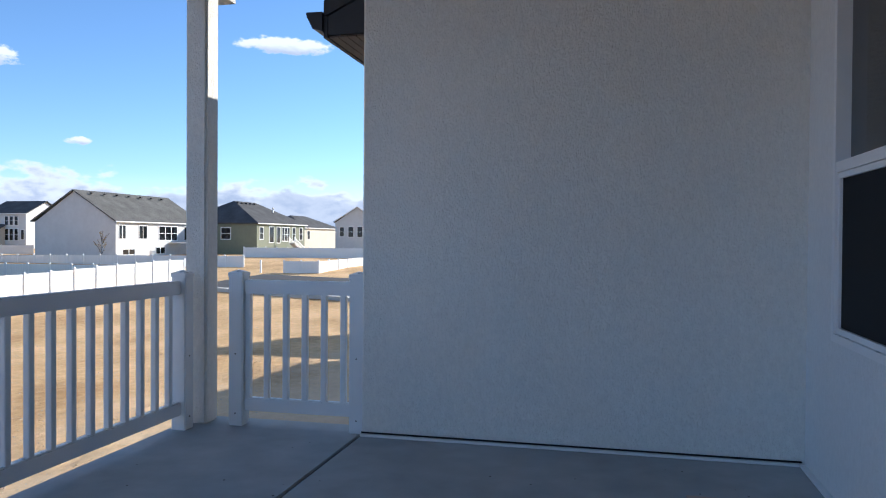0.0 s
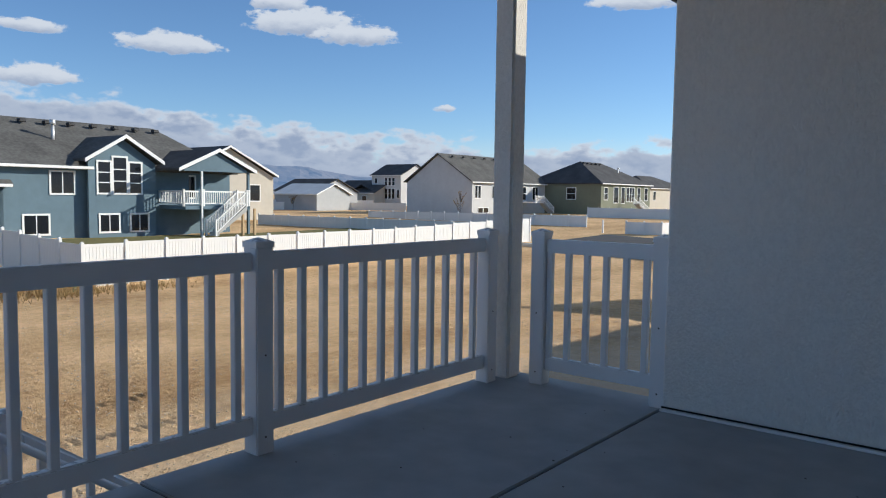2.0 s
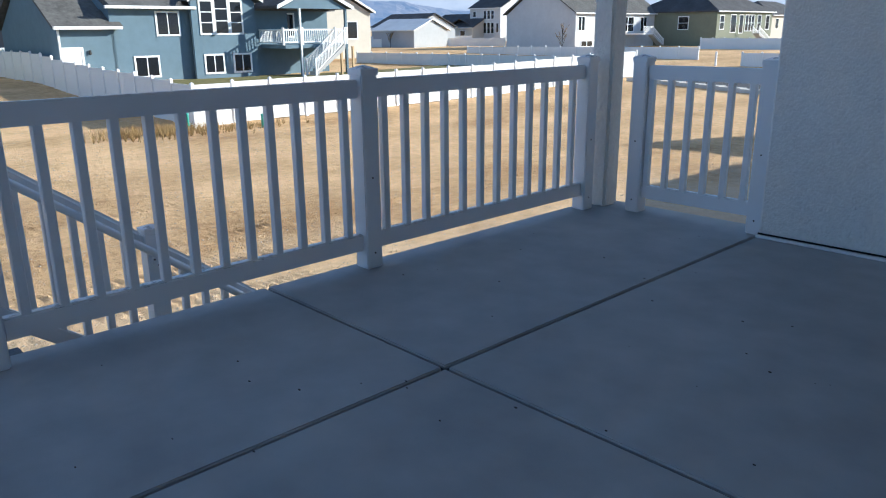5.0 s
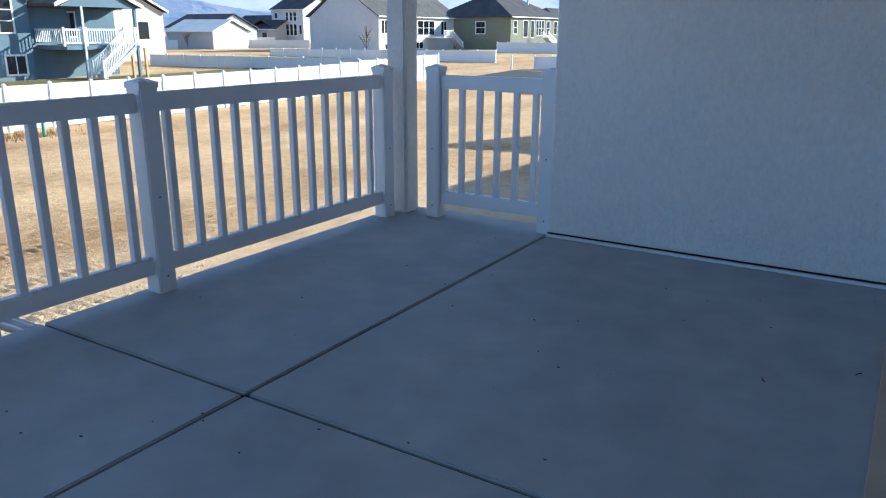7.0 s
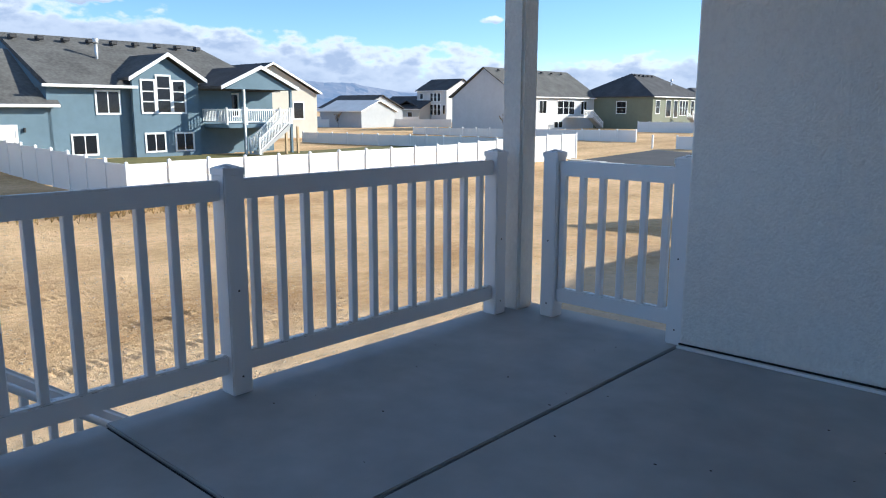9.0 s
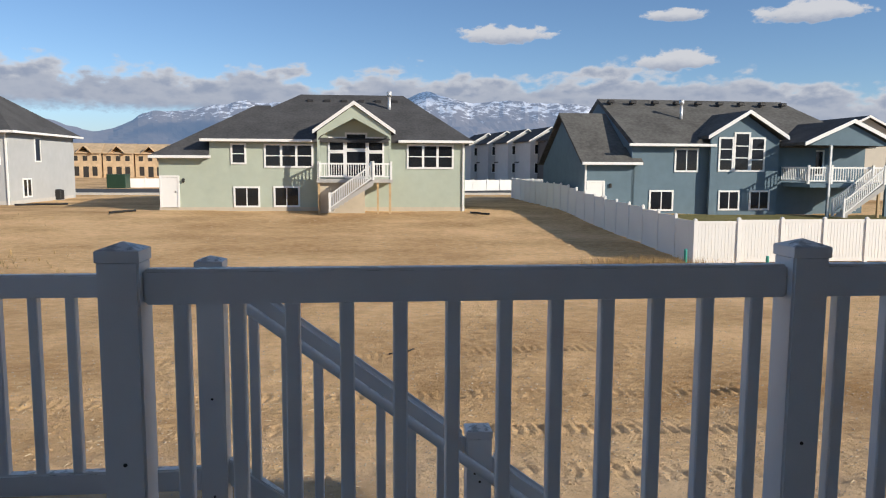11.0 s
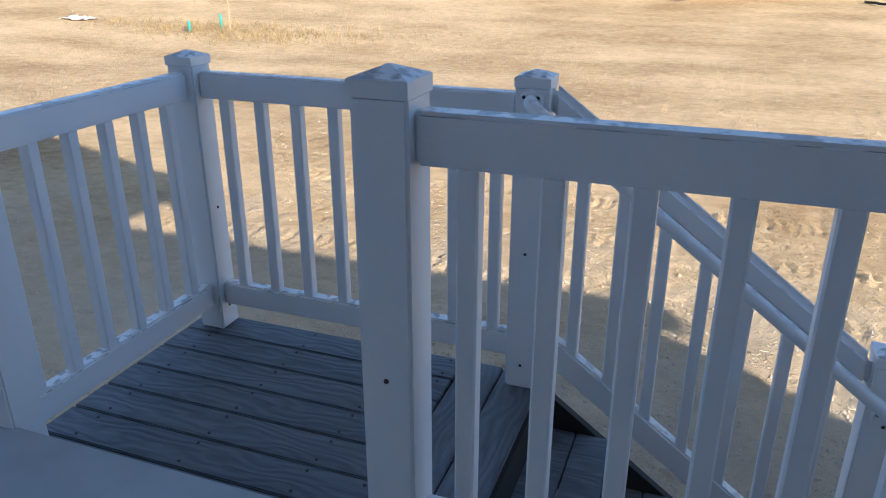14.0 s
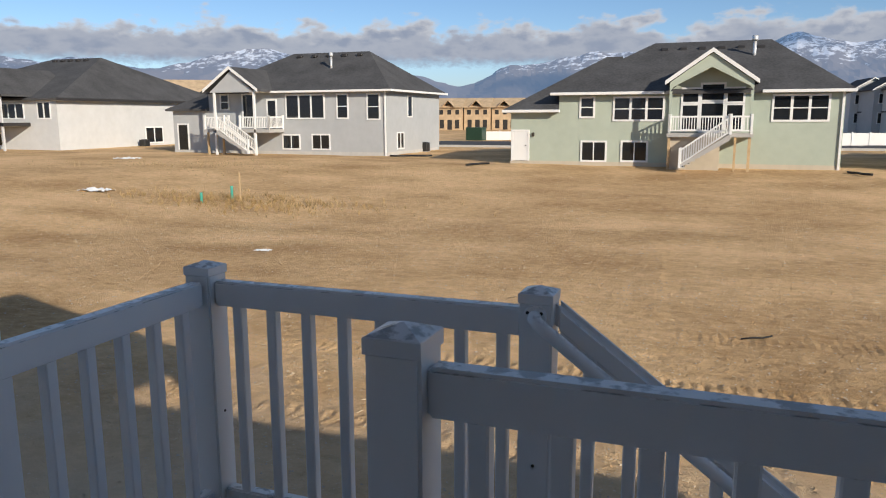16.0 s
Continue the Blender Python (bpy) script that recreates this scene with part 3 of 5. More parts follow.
def door(parent, x0, x1, z0, z1, y=0.0, leaf=None):
    t = 0.12
    bm = bmesh.new()
    prism(bm, [(x0 - t, z0), (x0 - t, z1 + t), (x1 + t, z1 + t), (x1 + t, z0), (x1, z0), (x1, z1), (x0, z1), (x0, z0)], y - 0.05, y + 0.02, "y")
    d = part("door", bm, WHITE, parent)
    part("leaf", bbox(x0 + 0.004, x1 - 0.004, y - 0.025, y + 0.015, z0, z1 - 0.004), leaf or WHITE, d)
    bm = bmesh.new()
    bmesh.ops.create_uvsphere(bm, u_segments=8, v_segments=6, radius=0.04, matrix=pose(x1 - 0.1, y - 0.06, z0 + 0.95))
    part("door_knob", bm, SCREW, d)


def hip(x0, x1, y0, y1, ze, zr, rx0, rx1, th=0.16):
    """A hipped roof over a rectangle, with its ridge from rx0 to rx1."""
    ym = (y0 + y1) / 2
    bm = bmesh.new()
    lo = [bm.verts.new(p) for p in ((x0, y0, ze), (x1, y0, ze), (x1, y1, ze), (x0, y1, ze))]
    up = [bm.verts.new((v.co.x, v.co.y, ze + th)) for v in lo]
    a, b = bm.verts.new((rx0, ym, zr)), bm.verts.new((rx1, ym, zr))
    bm.faces.new(lo[::-1])
    for i in range(4):
        bm.faces.new((lo[i], lo[(i + 1) % 4], up[(i + 1) % 4], up[i]))
    bm.faces.new((up[0], up[1], b, a)), bm.faces.new((up[2], up[3], a, b))
    bm.faces.new((up[1], up[2], b)), bm.faces.new((up[3], up[0], a))
    bmesh.ops.recalc_face_normals(bm, faces=bm.faces)
    return bm


def gable(x0, x1, y0, y1, ze, zr, th=0.16):
    """A gable towards the front: ridge along y between two slopes."""
    xm = (x0 + x1) / 2
    bm = bmesh.new()
    prism(bm, [(x0, ze), (xm, zr - th), (x1, ze), (x1, ze + th), (xm, zr), (x0, ze + th)], y0, y1, "y")
    return bm


def gable_side(x0, x1, y0, y1, ze, zr, th=0.16):
    """A gable whose ridge runs along the front."""
    ym = (y0 + y1) / 2
    bm = bmesh.new()
    prism(bm, [(y0, ze), (ym, zr - th), (y1, ze), (y1, ze + th), (ym, zr), (y0, ze + th)], x0, x1, "x")
    return bm


def rake(x0, x1, y, ze, zr, w=0.2):
    """White barge boards on a gable's front edge."""
    xm = (x0 + x1) / 2
    bm = bmesh.new()
    prism(bm, [(x0, ze - 0.05), (xm, zr - w), (x1, ze - 0.05), (x1, ze + w - 0.02), (xm, zr + 0.03), (x0, ze + w - 0.02)], y - 0.06, y, "y")
    return bm


def gable_wall(x0, x1, y, z0, ze, zr):
    bm = bmesh.new()
    prism(bm, [(x0, z0), (x1, z0), (x1, ze), ((x0 + x1) / 2, zr), (x0, ze)], y, y + 0.2, "y")
    return bm


VENT = mesh_of("roof_vent", bbox(-0.22, 0.22, -0.2, 0.2, -0.08, 0.14, 0.04), FASCIA)


def roof_vents(parent, x0, x1, y, z, n):
    for i in range(n):
        placed("roof_vent", VENT, parent, Matrix.Translation((x0 + (x1 - x0) * i / max(1, n - 1), y, z)))


def flue(parent, x, y, z):
    bm = bmesh.new()
    tube(bm, [(x, y, z - 0.3), (x, y, z + 1.0)], 0.1, 10)
    tube(bm, [(x, y, z + 1.0), (x, y, z + 1.12), (x, y, z + 1.3)], 0.17, 10)
    part("flue_pipe", bm, METAL, parent)


FAR_BALUSTER = mesh_of("baluster", bbox(-0.022, 0.022, -0.02, 0.02, 0.17, 0.86), WHITE)
FAR_POST = mesh_of("post", bbox(-0.06, 0.06, -0.06, 0.06, -0.05, 1.05), WHITE)


def small_rail(parent, a, b, z, n, zb=None, hgt=0.95):
    """A far white railing from a to b (x, y), at heights z and zb: rails, posts and balusters."""
    zb = z if zb is None else zb
    a, b = Vector((*a, z)), Vector((*b, zb))
    d = b - a
    flat = math.hypot(d.x, d.y)
    slope = (zb - z) / flat

    def bar(z0, z1):
        bm = bmesh.new()
        for v in box(bm, 0, flat, -0.03, 0.03, z0, z1):
            v.co.z += slope * v.co.x
        return bm
    r = part("railing", bar(0.85, 0.95), WHITE, parent)
    r.matrix_basis = Matrix.Translation(a) @ Matrix.Rotation(math.atan2(d.y, d.x), 4, "Z")
    part("bottom_rail", bar(0.1, 0.18), WHITE, r)
    for i in range(n):
        u = flat * (i + 0.5) / n
        placed("baluster", FAR_BALUSTER, r, Matrix.Translation((u, 0, slope * u)))
    for u in (0, flat):
        placed("post", FAR_POST, r, Matrix.Translation((u, 0, slope * u)))
    return r


def stair_flight(parent, xa, za, xb, zb, y0, y1):
    """A closed flight along the front, from (xa, za) to (xb, zb), between depths y0 and y1."""
    n = max(3, round(abs(za - zb) / 0.185))
    bm = bmesh.new()
    for i in range(n):
        u0, u1 = xa + (xb - xa) * i / n, xa + (xb - xa) * (i + 1) / n
        zt = za + (zb - za) * (i + 1) / n
        box(bm, min(u0, u1), max(u0, u1), y0, y1, zt - 0.05, zt)
        box(bm, u0 - 0.015, u0 + 0.015, y0, y1, zt - 0.05, zt + 0.17)
    part("stair_flight", bm, KERB, parent)
    bm = bmesh.new()
    prism(bm, [(xa, za), (xa, za - 0.35), (xb, zb - 0.05), (xb, zb + 0.12)], y0 - 0.05, y0, "y")
    part("stringer", bm, SOFFIT, parent)
    small_rail(parent, (xa, y0), (xb, y0), za, n * 2, zb)
    small_rail(parent, (xa, y1), (xb, y1), za, n * 2, zb)


def downpipe(parent, x, y, z0, z1):
    part("downpipe", bbox(x - 0.05, x + 0.05, y - 0.1, y, z0, z1), WHITE, parent)


def ac_unit(m):
    t = thing("air_conditioner", m, "black outdoor air conditioner unit beside a house wall", "air conditioner")
    bm = bbox(-0.4, 0.4, -0.4, 0.4, 0.05, 0.85, 0.05)
    part("casing", bm, PVC, t)
    part("base", bbox(-0.48, 0.48, -0.48, 0.48, -0.03, 0.05), KERB, t)
    bm = bmesh.new()
    bmesh.ops.create_cone(bm, cap_ends=True, segments=20, radius1=0.33, radius2=0.3, depth=0.05, matrix=pose(0, 0, 0.87))
    part("fan_grille", bm, SCREW, t)


def facing(x, y, extra=0.0, eye=(-1.82, 1.2, 1.39), k=1.0, ax=1.0, az=1.0, dz=0.0):
    """A plan whose front looks towards the porch, set k times as far off and as large as drawn."""
    grow = Matrix.Translation(eye) @ Matrix.Scale(k, 4) @ Matrix.Translation(-Vector(eye))
    return grow @ Matrix.Translation((0, 0, dz)) @ Matrix.Diagonal((1, 1, az, 1)) @ _facing(x, y, extra) @ Matrix.Diagonal((ax, 1, 1, 1))


def _facing(x, y, extra=0.0):
    return Matrix.Translation((x, y, 0)) @ Matrix.Rotation(math.pi / 2 + radians(extra), 4, "Z")


def clipped(bm, co, no):
    """Cut a mesh by a plane, keep the part behind it and close the cut."""
    cut = bmesh.ops.bisect_plane(bm, geom=bm.verts[:] + bm.edges[:] + bm.faces[:], plane_co=co, plane_no=no, clear_outer=True)
    bmesh.ops.holes_fill(bm, edges=[e for e in cut["geom_cut"] if isinstance(e, bmesh.types.BMEdge)])
    bmesh.ops.recalc_face_normals(bm, faces=bm.faces)
    return bm


def side_roof(s, dims, x_wall):
    """A hip roof leaning on a taller wall: its eave stops at the wall's corner."""
    part("garage_roof", clipped(hip(*dims), (x_wall, 0, 0), (1, 0, 0)), SHINGLE, s)
    part("garage_ridge", clipped(clipped(hip(*dims), (x_wall + 0.004, 0, 0), (-1, 0, 0)), (0, 0.05, 0), (0, -1, 0)), SHINGLE, s)


def sage_house():
    s = thing("house", facing(-48, -0.99, k=1.09, ax=1.0247, az=1.01, dz=0.04), "sage green stucco house with dark hip roof and gabled porch", "house")
    g = G0 - 0.6
    part("wall", bbox(-7.15, 8.1, 0, 13, g, 2.62), SAGE, s)
    part("garage_wall", bbox(-10.1, -7.15, 0.004, 11, g, 1.6), SAGE, s)
    part("foundation", bbox(-10.12, 8.12, -0.025, 12.9, g, -1.33), FOUND, s)
    part("roof", hip(-7.6, 8.55, -0.45, 13.4, 2.6, 6.05, -2.3, 4.6), SHINGLE, s)
    side_roof(s, (-10.55, -3.0, -0.45, 11.4, 1.6, 5.2, -5.2, -4.2), -7.16)
    for x0, x1, z in ((-7.6, -1.1, 2.62), (4.0, 8.55, 2.62), (-10.55, -7.0, 1.62)):
        part("gutter", bbox(x0, x1, -0.58, -0.44, z - 0.02, z + 0.15, 0.02), WHITE, s)
    # porch bay
    part("porch_gable", gable(-1.0, 3.8, -1.55, 5.5, 3.12, 4.98), SHINGLE, s)
    part("porch_rake", rake(-1.0, 3.8, -1.55, 3.12, 4.98), WHITE, s)
    bm = bmesh.new()
    prism(bm, [(-0.75, 3.2), (-0.75, 2.7), (-0.55, 2.95), (1.4, 4.0), (3.35, 2.95), (3.55, 2.7), (3.55, 3.2), (1.4, 4.75)], -1.45, -1.3, "y")
    part("porch_pediment", bm, SAGE, s)
    part("porch_back_wall", gable_wall(-0.78, 3.6, -0.18, 0.42, 2.8, 4.5), SAGE, s)
    for x in (-0.75, 3.41):
        part("porch_post", bbox(x, x + 0.14, -1.45, -1.31, 0.42, 2.72), SAGE, s)
        part("porch_leg", bbox(x, x + 0.14, -1.4, -1.26, g, 0.2), LUMBER, s)
    part("porch_floor", bbox(-0.8, 3.66, -1.5, 0, 0.2, 0.42), SOFFIT, s)
    part("porch_base", bbox(-0.75, 2.0, -1.2, 0, g, 0.2), FOUND, s)
    part("deck_leg", bbox(2.7, 2.82, -1.45, -1.33, g, 0.2), LUMBER, s)
    small_rail(s, (-0.7, -1.45), (2.4, -1.45), 0.42, 22)
    small_rail(s, (2.5, -1.45), (3.55, -1.45), 0.42, 7)
    small_rail(s, (-0.7, -1.45), (-0.7, -0.2), 0.42, 8)
    stair_flight(s, 2.5, 0.42, 0.0, G0, -2.6, -1.6)
    # windows
    window(s, -5.82, -5.12, 1.36, 2.42, 0, 1, 2)
    window(s, -3.87, -1.18, 1.17, 2.4, 0, 3, 2)
    window(s, 4.65, 7.3, 1.14, 2.42, 0, 3, 2)
    window(s, -5.7, -4.36, -1.24, -0.18, 0, 2, 1, True)
    window(s, -3.35, -2.0, -1.22, -0.16, 0, 2, 1, True)
    for x0, x1, rows in ((-0.08, 0.72, ((0.62, 1.95), (2.15, 2.85))), (0.93, 2.05, ((0.5, 2.05), (2.25, 3.1))), (2.26, 3.06, ((0.62, 1.95), (2.15, 2.85)))):
        for z0, z1 in rows:
            window(s, x0, x1, z0, z1, -0.18)
    door(s, -9.95, -9.05, G0 + 0.05, 0.45, 0)
    part("wall_lamp", bbox(-8.75, -8.62, -0.14, 0, 0.15, 0.4, 0.03), SCREW, s)
    downpipe(s, 8.0, 0, g, 2.6)
    roof_vents(s, -1.6, 4.0, 5.4, 5.5, 6)
    flue(s, 3.6, 4.2, 4.8)
    return s


def grey_house():
    s = thing("house", facing(-55.2, -0.46, k=1.05, ax=1.0532, az=1.055, dz=0.13), "light grey stucco house with dark hip roof and small balcony", "house")
    g = G0 - 0.6
    part("wall", bbox(-37.2, -21.6, 0, 11.5, g, 3.1), LGREY, s)
    part("garage_wall", bbox(-40.8, -37.2, 0.004, 10, g, 1.75), LGREY, s)
    part("foundation", bbox(-40.82, -21.58, -0.02, 11, g, -1.35), KERB, s)
    part("roof", hip(-37.7, -21.1, -0.45, 11.9, 3.08, 6.45, -32.5, -25.5), SHINGLE, s)
    side_roof(s, (-41.2, -34, -0.45, 10.4, 1.75, 4.4, -37, -36), -37.21)
    part("gutter", bbox(-33, -21.0, -0.58, -0.44, 3.06, 3.22, 0.02), WHITE, s)
    part("side_gutter", bbox(-21.1, -20.95, -0.58, 12, 3.06, 3.22, 0.02), WHITE, s)
    part("porch_gable", gable(-35.95, -31.05, -2.4, 4, 3.15, 5.0), SHINGLE, s)
    part("porch_rake", rake(-35.95, -31.05, -2.4, 3.15, 5.0), WHITE, s)
    bm = bmesh.new()
    prism(bm, [(-35.5, 3.1), (-31.5, 3.1), (-33.5, 4.7)], -2.2, -2.05, "y")
    part("porch_pediment", bm, LGREY, s)
    part("porch_ceiling", bbox(-35.5, -31.5, -2.04, 0, 3.15, 3.25), WHITE, s)
    for x in (-35.2, -31.65):
        part("porch_post", bbox(x, x + 0.16, -2.2, -2.04, g, 3.1), WHITE, s)
    part("deck_floor", bbox(-36.2, -30.3, -2.2, 0, 0.1, 0.35), SOFFIT, s)
    small_rail(s, (-36.1, -2.15), (-33.9, -2.15), 0.35, 16)
    small_rail(s, (-32.9, -2.15), (-30.35, -2.15), 0.35, 17)
    small_rail(s, (-30.35, -2.15), (-30.35, -0.1), 0.35, 12)
    stair_flight(s, -34.2, 0.35, -31.5, G0, -3.3, -2.3)
    for x in (-36.0, -34.6):
        part("deck_leg", bbox(x, x + 0.14, -2.1, -1.96, g, 0.1), LUMBER, s)
    window(s, -36.0, -35.35, 1.9, 2.95, 0, 1, 2)
    door(s, -33.95, -32.95, 0.4, 2.95, 0, GLASS)
    door(s, -31.7, -31.0, 0.4, 2.5, 0, GLASS)
    window(s, -30.0, -26.8, 1.2, 2.85, 0, 3, 1)
    window(s, -25.6, -24.8, 1.2, 2.85, 0, 1, 2)
    window(s, -23.1, -22.2, 1.12, 2.85, 0, 1, 2)
    window(s, -30.4, -29.0, -1.12, -0.15, 0, 2, 1, True)
    window(s, -27.8, -26.4, -1.12, -0.12, 0, 2, 1, True)
    door(s, -40.3, -39.4, G0 + 0.05, 0.65, 0, GLASS)
    side_window(s, 4.2, 5.0, 1.3, 2.8, -21.6)
    side_window(s, 2.0, 3.2, -1.1, 0.0, -21.6, 1, 2)
    downpipe(s, -21.7, 0, g, 3.1)
    roof_vents(s, -31.5, -26.0, 5.0, 6.1, 5)
    flue(s, -27.6, 3.0, 4.9)
    return s


def white_house():
    s = thing("house", facing(-54, 0.63, k=1.05, ax=1.0783, az=1.05, dz=0.2), "white stucco house with black fascia and dark hip roof", "house")
    g = G0 - 0.6
    part("wall", bbox(-70, -51.8, 0, 24, g, 2.75), CREAM, s)
    part("roof", hip(-70.5, -51.3, -0.5, 24.5, 2.72, 7.2, -63.8, -57.5), SHINGLE, s)
    part("fascia", bbox(-51.3, -51.2, -0.5, 24.5, 2.66, 2.9), FASCIA, s)
    part("porch_gable", gable(-62, -54.6, -3.0, 6, 3.0, 5.6), SHINGLE, s)
    bm = bmesh.new()
    prism(bm, [(-61.5, 3.0), (-55.1, 3.0), (-58.3, 5.3)], -2.8, -2.65, "y")
    part("porch_pediment", bm, CREAM, s)
    part("deck_floor", bbox(-63, -54.9, -2.8, 0, 0.5, 0.8), FASCIA, s)
    for x in (-61, -57.4, -55.2):
        part("porch_post", bbox(x, x + 0.16, -2.8, -2.64, g, 3.0), CREAM, s)
    window(s, -58.2, -55.6, 1.2, 2.4, 0, 3, 1)
    window(s, -53.9, -52.6, 1.2, 2.5, 0, 2, 1)
    window(s, -60, -58.4, -1.2, -0.2, 0, 2, 1, True)
    side_window(s, 11, 13.4, -1.2, 0.2, -51.77, 1, 2)
    roof_vents(s, -62.5, -58.5, 11, 6.9, 5)
    return s


def blue_house():
    s = thing("house", facing(-44.9, -0.7, 2.6, (-1.01, 1.32, 1.24), 1.09, 1.003, 1.02, -0.16), "slate blue stucco house with grey shingle roof and balcony", "house")
    g = G0 - 0.6
    part("wall", bbox(18.0, 30.2, 0, 12, g, 2.65), BLUE, s)
    bm = bmesh.new()
    prism(bm, [(0, g), (9, g), (9, 1.5), (4.5, 4.5), (0, 1.5)], 15.0, 18.2, "x")
    part("garage_wall", bm, BLUE, s)
    part("garage_roof", gable_side(14.7, 18.6, -0.4, 9.4, 1.5, 4.85), SHINGLE_G, s)
    part("roof", hip(17.95, 34, -0.45, 13, 2.62, 5.95, 17.95, 31.5), SHINGLE_G, s)
    bm = bmesh.new()
    prism(bm, [(0, 2.6), (12, 2.6), (6, 5.6)], 17.9, 18.1, "x")
    part("end_gable", bm, BLUE, s)
    for x0, x1, z in ((17.6, 23.2, 2.64), (14.7, 18.5, 1.52)):
        part("gutter", bbox(x0, x1, -0.58, -0.44, z - 0.02, z + 0.15, 0.02), WHITE, s)
    part("bay_wall", gable_wall(22.85, 27.35, -0.5, g, 3.1, 4.55), BLUE, s)
    part("bay_roof", gable(22.45, 27.75, -0.9, 6.0, 3.1, 4.8), SHINGLE_G, s)
    part("bay_rake", rake(22.45, 27.75, -0.9, 3.1, 4.8), WHITE, s)
    window(s, 23.45, 24.22, 1.25, 3.1, -0.5, 1, 3)
    window(s, 24.45, 25.3, 1.25, 3.4, -0.5, 1, 3)
    window(s, 25.53, 26.3, 1.25, 3.1, -0.5, 1, 3)
    window(s, 20.85, 22.2, 1.2, 2.42, 0, 2, 1, True)
    window(s, 19.28, 20.65, -1.15, -0.1, 0, 2, 1, True)
    window(s, 23.55, 24.75, -1.1, -0.1, -0.5, 2, 1, True)
    window(s, 25.6, 26.75, -1.1, -0.1, -0.5, 2, 1, True)
    door(s, 15.3, 16.2, G0 + 0.05, 0.45, 0)
    part("wall_lamp", bbox(16.6, 16.73, -0.14, 0, 0.15, 0.4, 0.03), SCREW, s)
    # covered balcony
    part("porch_wall", bbox(28.0, 34.0, 0.5, 6, g, 2.65), BLUE, s)
    part("porch_roof", gable(27.4, 33.6, -3.0, 5, 2.7, 4.2), SHINGLE, s)
    part("porch_rake", rake(27.4, 33.6, -3.0, 2.7, 4.2), WHITE, s)
    bm = bmesh.new()
    prism(bm, [(27.8, 2.7), (33.2, 2.7), (30.5, 3.95)], -2.8, -2.65, "y")
    part("porch_pediment", bm, BLUE, s)
    for x in (29.2, 33.0):
        part("porch_post", bbox(x, x + 0.16, -2.8, -2.64, g, 2.7), BLUE, s)
    part("porch_floor", bbox(28.0, 33.2, -2.8, 0.5, 0.25, 0.5), BLUE, s)
    small_rail(s, (27.9, -2.75), (29.2, -2.75), 0.5, 8)
    small_rail(s, (29.4, -2.75), (33.1, -2.75), 0.5, 22)
    small_rail(s, (27.9, -2.75), (27.9, 0.4), 0.5, 18)
    door(s, 28.2, 29.1, 0.5, 2.5, 0.5)
    window(s, 29.9, 31.0, 1.0, 2.4, 0.5, 1, 1)
    stair_flight(s, 32.0, 0.5, 29.5, G0, -3.9, -2.9)
    for x in (31.9, 32.9):
        part("deck_leg", bbox(x, x + 0.14, -3.6, -3.46, g, 0.3), LUMBER, s)
    downpipe(s, 15.08, 0, g, 1.5)
    downpipe(s, 29.2, -2.8, g, 2.7)
    roof_vents(s, 18.5, 31, 5.2, 5.65, 9)
    flue(s, 22.6, 3.2, 4.4)
    return s


sage_house()
grey_house()
white_house()
blue_house()


def plain_house(x, y, turn, w, dep, ze, zr, wall, roof, label, g=G0 - 0.2, style="gable", wins=(), side=(), group=""):
    """A farther house: walls, roof and windows; its front is turned by that angle from -x."""
    s = thing("house", Matrix.Translation((x, y, 0)) @ Matrix.Rotation(radians(turn), 4, "Z"), label, "house", group)
    part("wall", bbox(0, w, 0, dep, g, ze), wall, s)
    if style == "gable":
        part("roof", gable(-0.4, w + 0.4, -0.4, dep + 0.4, ze, zr), roof, s)
        part("gable_wall", gable_wall(0.01, w - 0.01, 0.0, ze - 0.01, ze, zr - 0.2), wall, s)
        part("gable_wall", gable_wall(0.01, w - 0.01, dep - 0.2, ze - 0.01, ze, zr - 0.2), wall, s)
        part("rake", rake(-0.4, w + 0.4, -0.4, ze, zr, 0.18), WHITE, s)
    elif style == "side":
        part("roof", gable_side(-0.4, w + 0.4, -0.4, dep + 0.4, ze, zr), roof, s)
        bm = bmesh.new()
        prism(bm, [(0, ze - 0.01), (dep, ze - 0.01), (dep / 2, zr - 0.2)], 0.01, w - 0.01, "x")
        part("gable_wall", bm, wall, s)
        part("gutter", bbox(-0.4, w + 0.4, -0.5, -0.41, ze - 0.02, ze + 0.14), WHITE, s)
    else:
        part("roof", hip(-0.4, w + 0.4, -0.4, dep + 0.4, ze, zr, w * 0.3, w * 0.7), roof, s)
        part("gutter", bbox(-0.4, w + 0.4, -0.5, -0.41, ze - 0.02, ze + 0.14), WHITE, s)
    for a in wins:
        window(s, *a)
    for a in side:
        side_window(s, *a)
    return s


# ---- houses farther off, seen over the fences ----
V = Vector((-0.1, 0.28, 1.307))


def off(x, y, far):
    """The place on the line from the porch through (x, y), far metres away."""
    d = Vector((x - V.x, y - V.y)).normalized() * far
    return V.x + d.x, V.y + d.y


def toward(a, b):
    return math.degrees(math.atan2(b[1] - a[1], b[0] - a[0]))


# white gabled house: gable end towards the porch, lit long side on the right
L = 21.5
W = plain_house(-65.9, 88.4, 90, L, 12.7, 3.15, 7.6, CREAM, SHINGLE_G, "white stucco gabled house with grey shingle roof", style="side",
                wins=((0.8, 2.2, 0.9, 2.7, 0, 2), (5.2, 7.0, 0.9, 2.7, 0, 2, 1, True), (10.0, 14.6, 0.7, 2.7, 0, 3, 2), (16.6, 18.2, 0.7, 2.7, 0, 2), (1.6, 4.2, -1.3, -0.6, 0, 2), (9.2, 11.4, -1.3, -0.4, 0, 2)))
stair_flight(W, L - 6.5, 0.4, L - 3.4, -1.4, -3.2, -2.2)
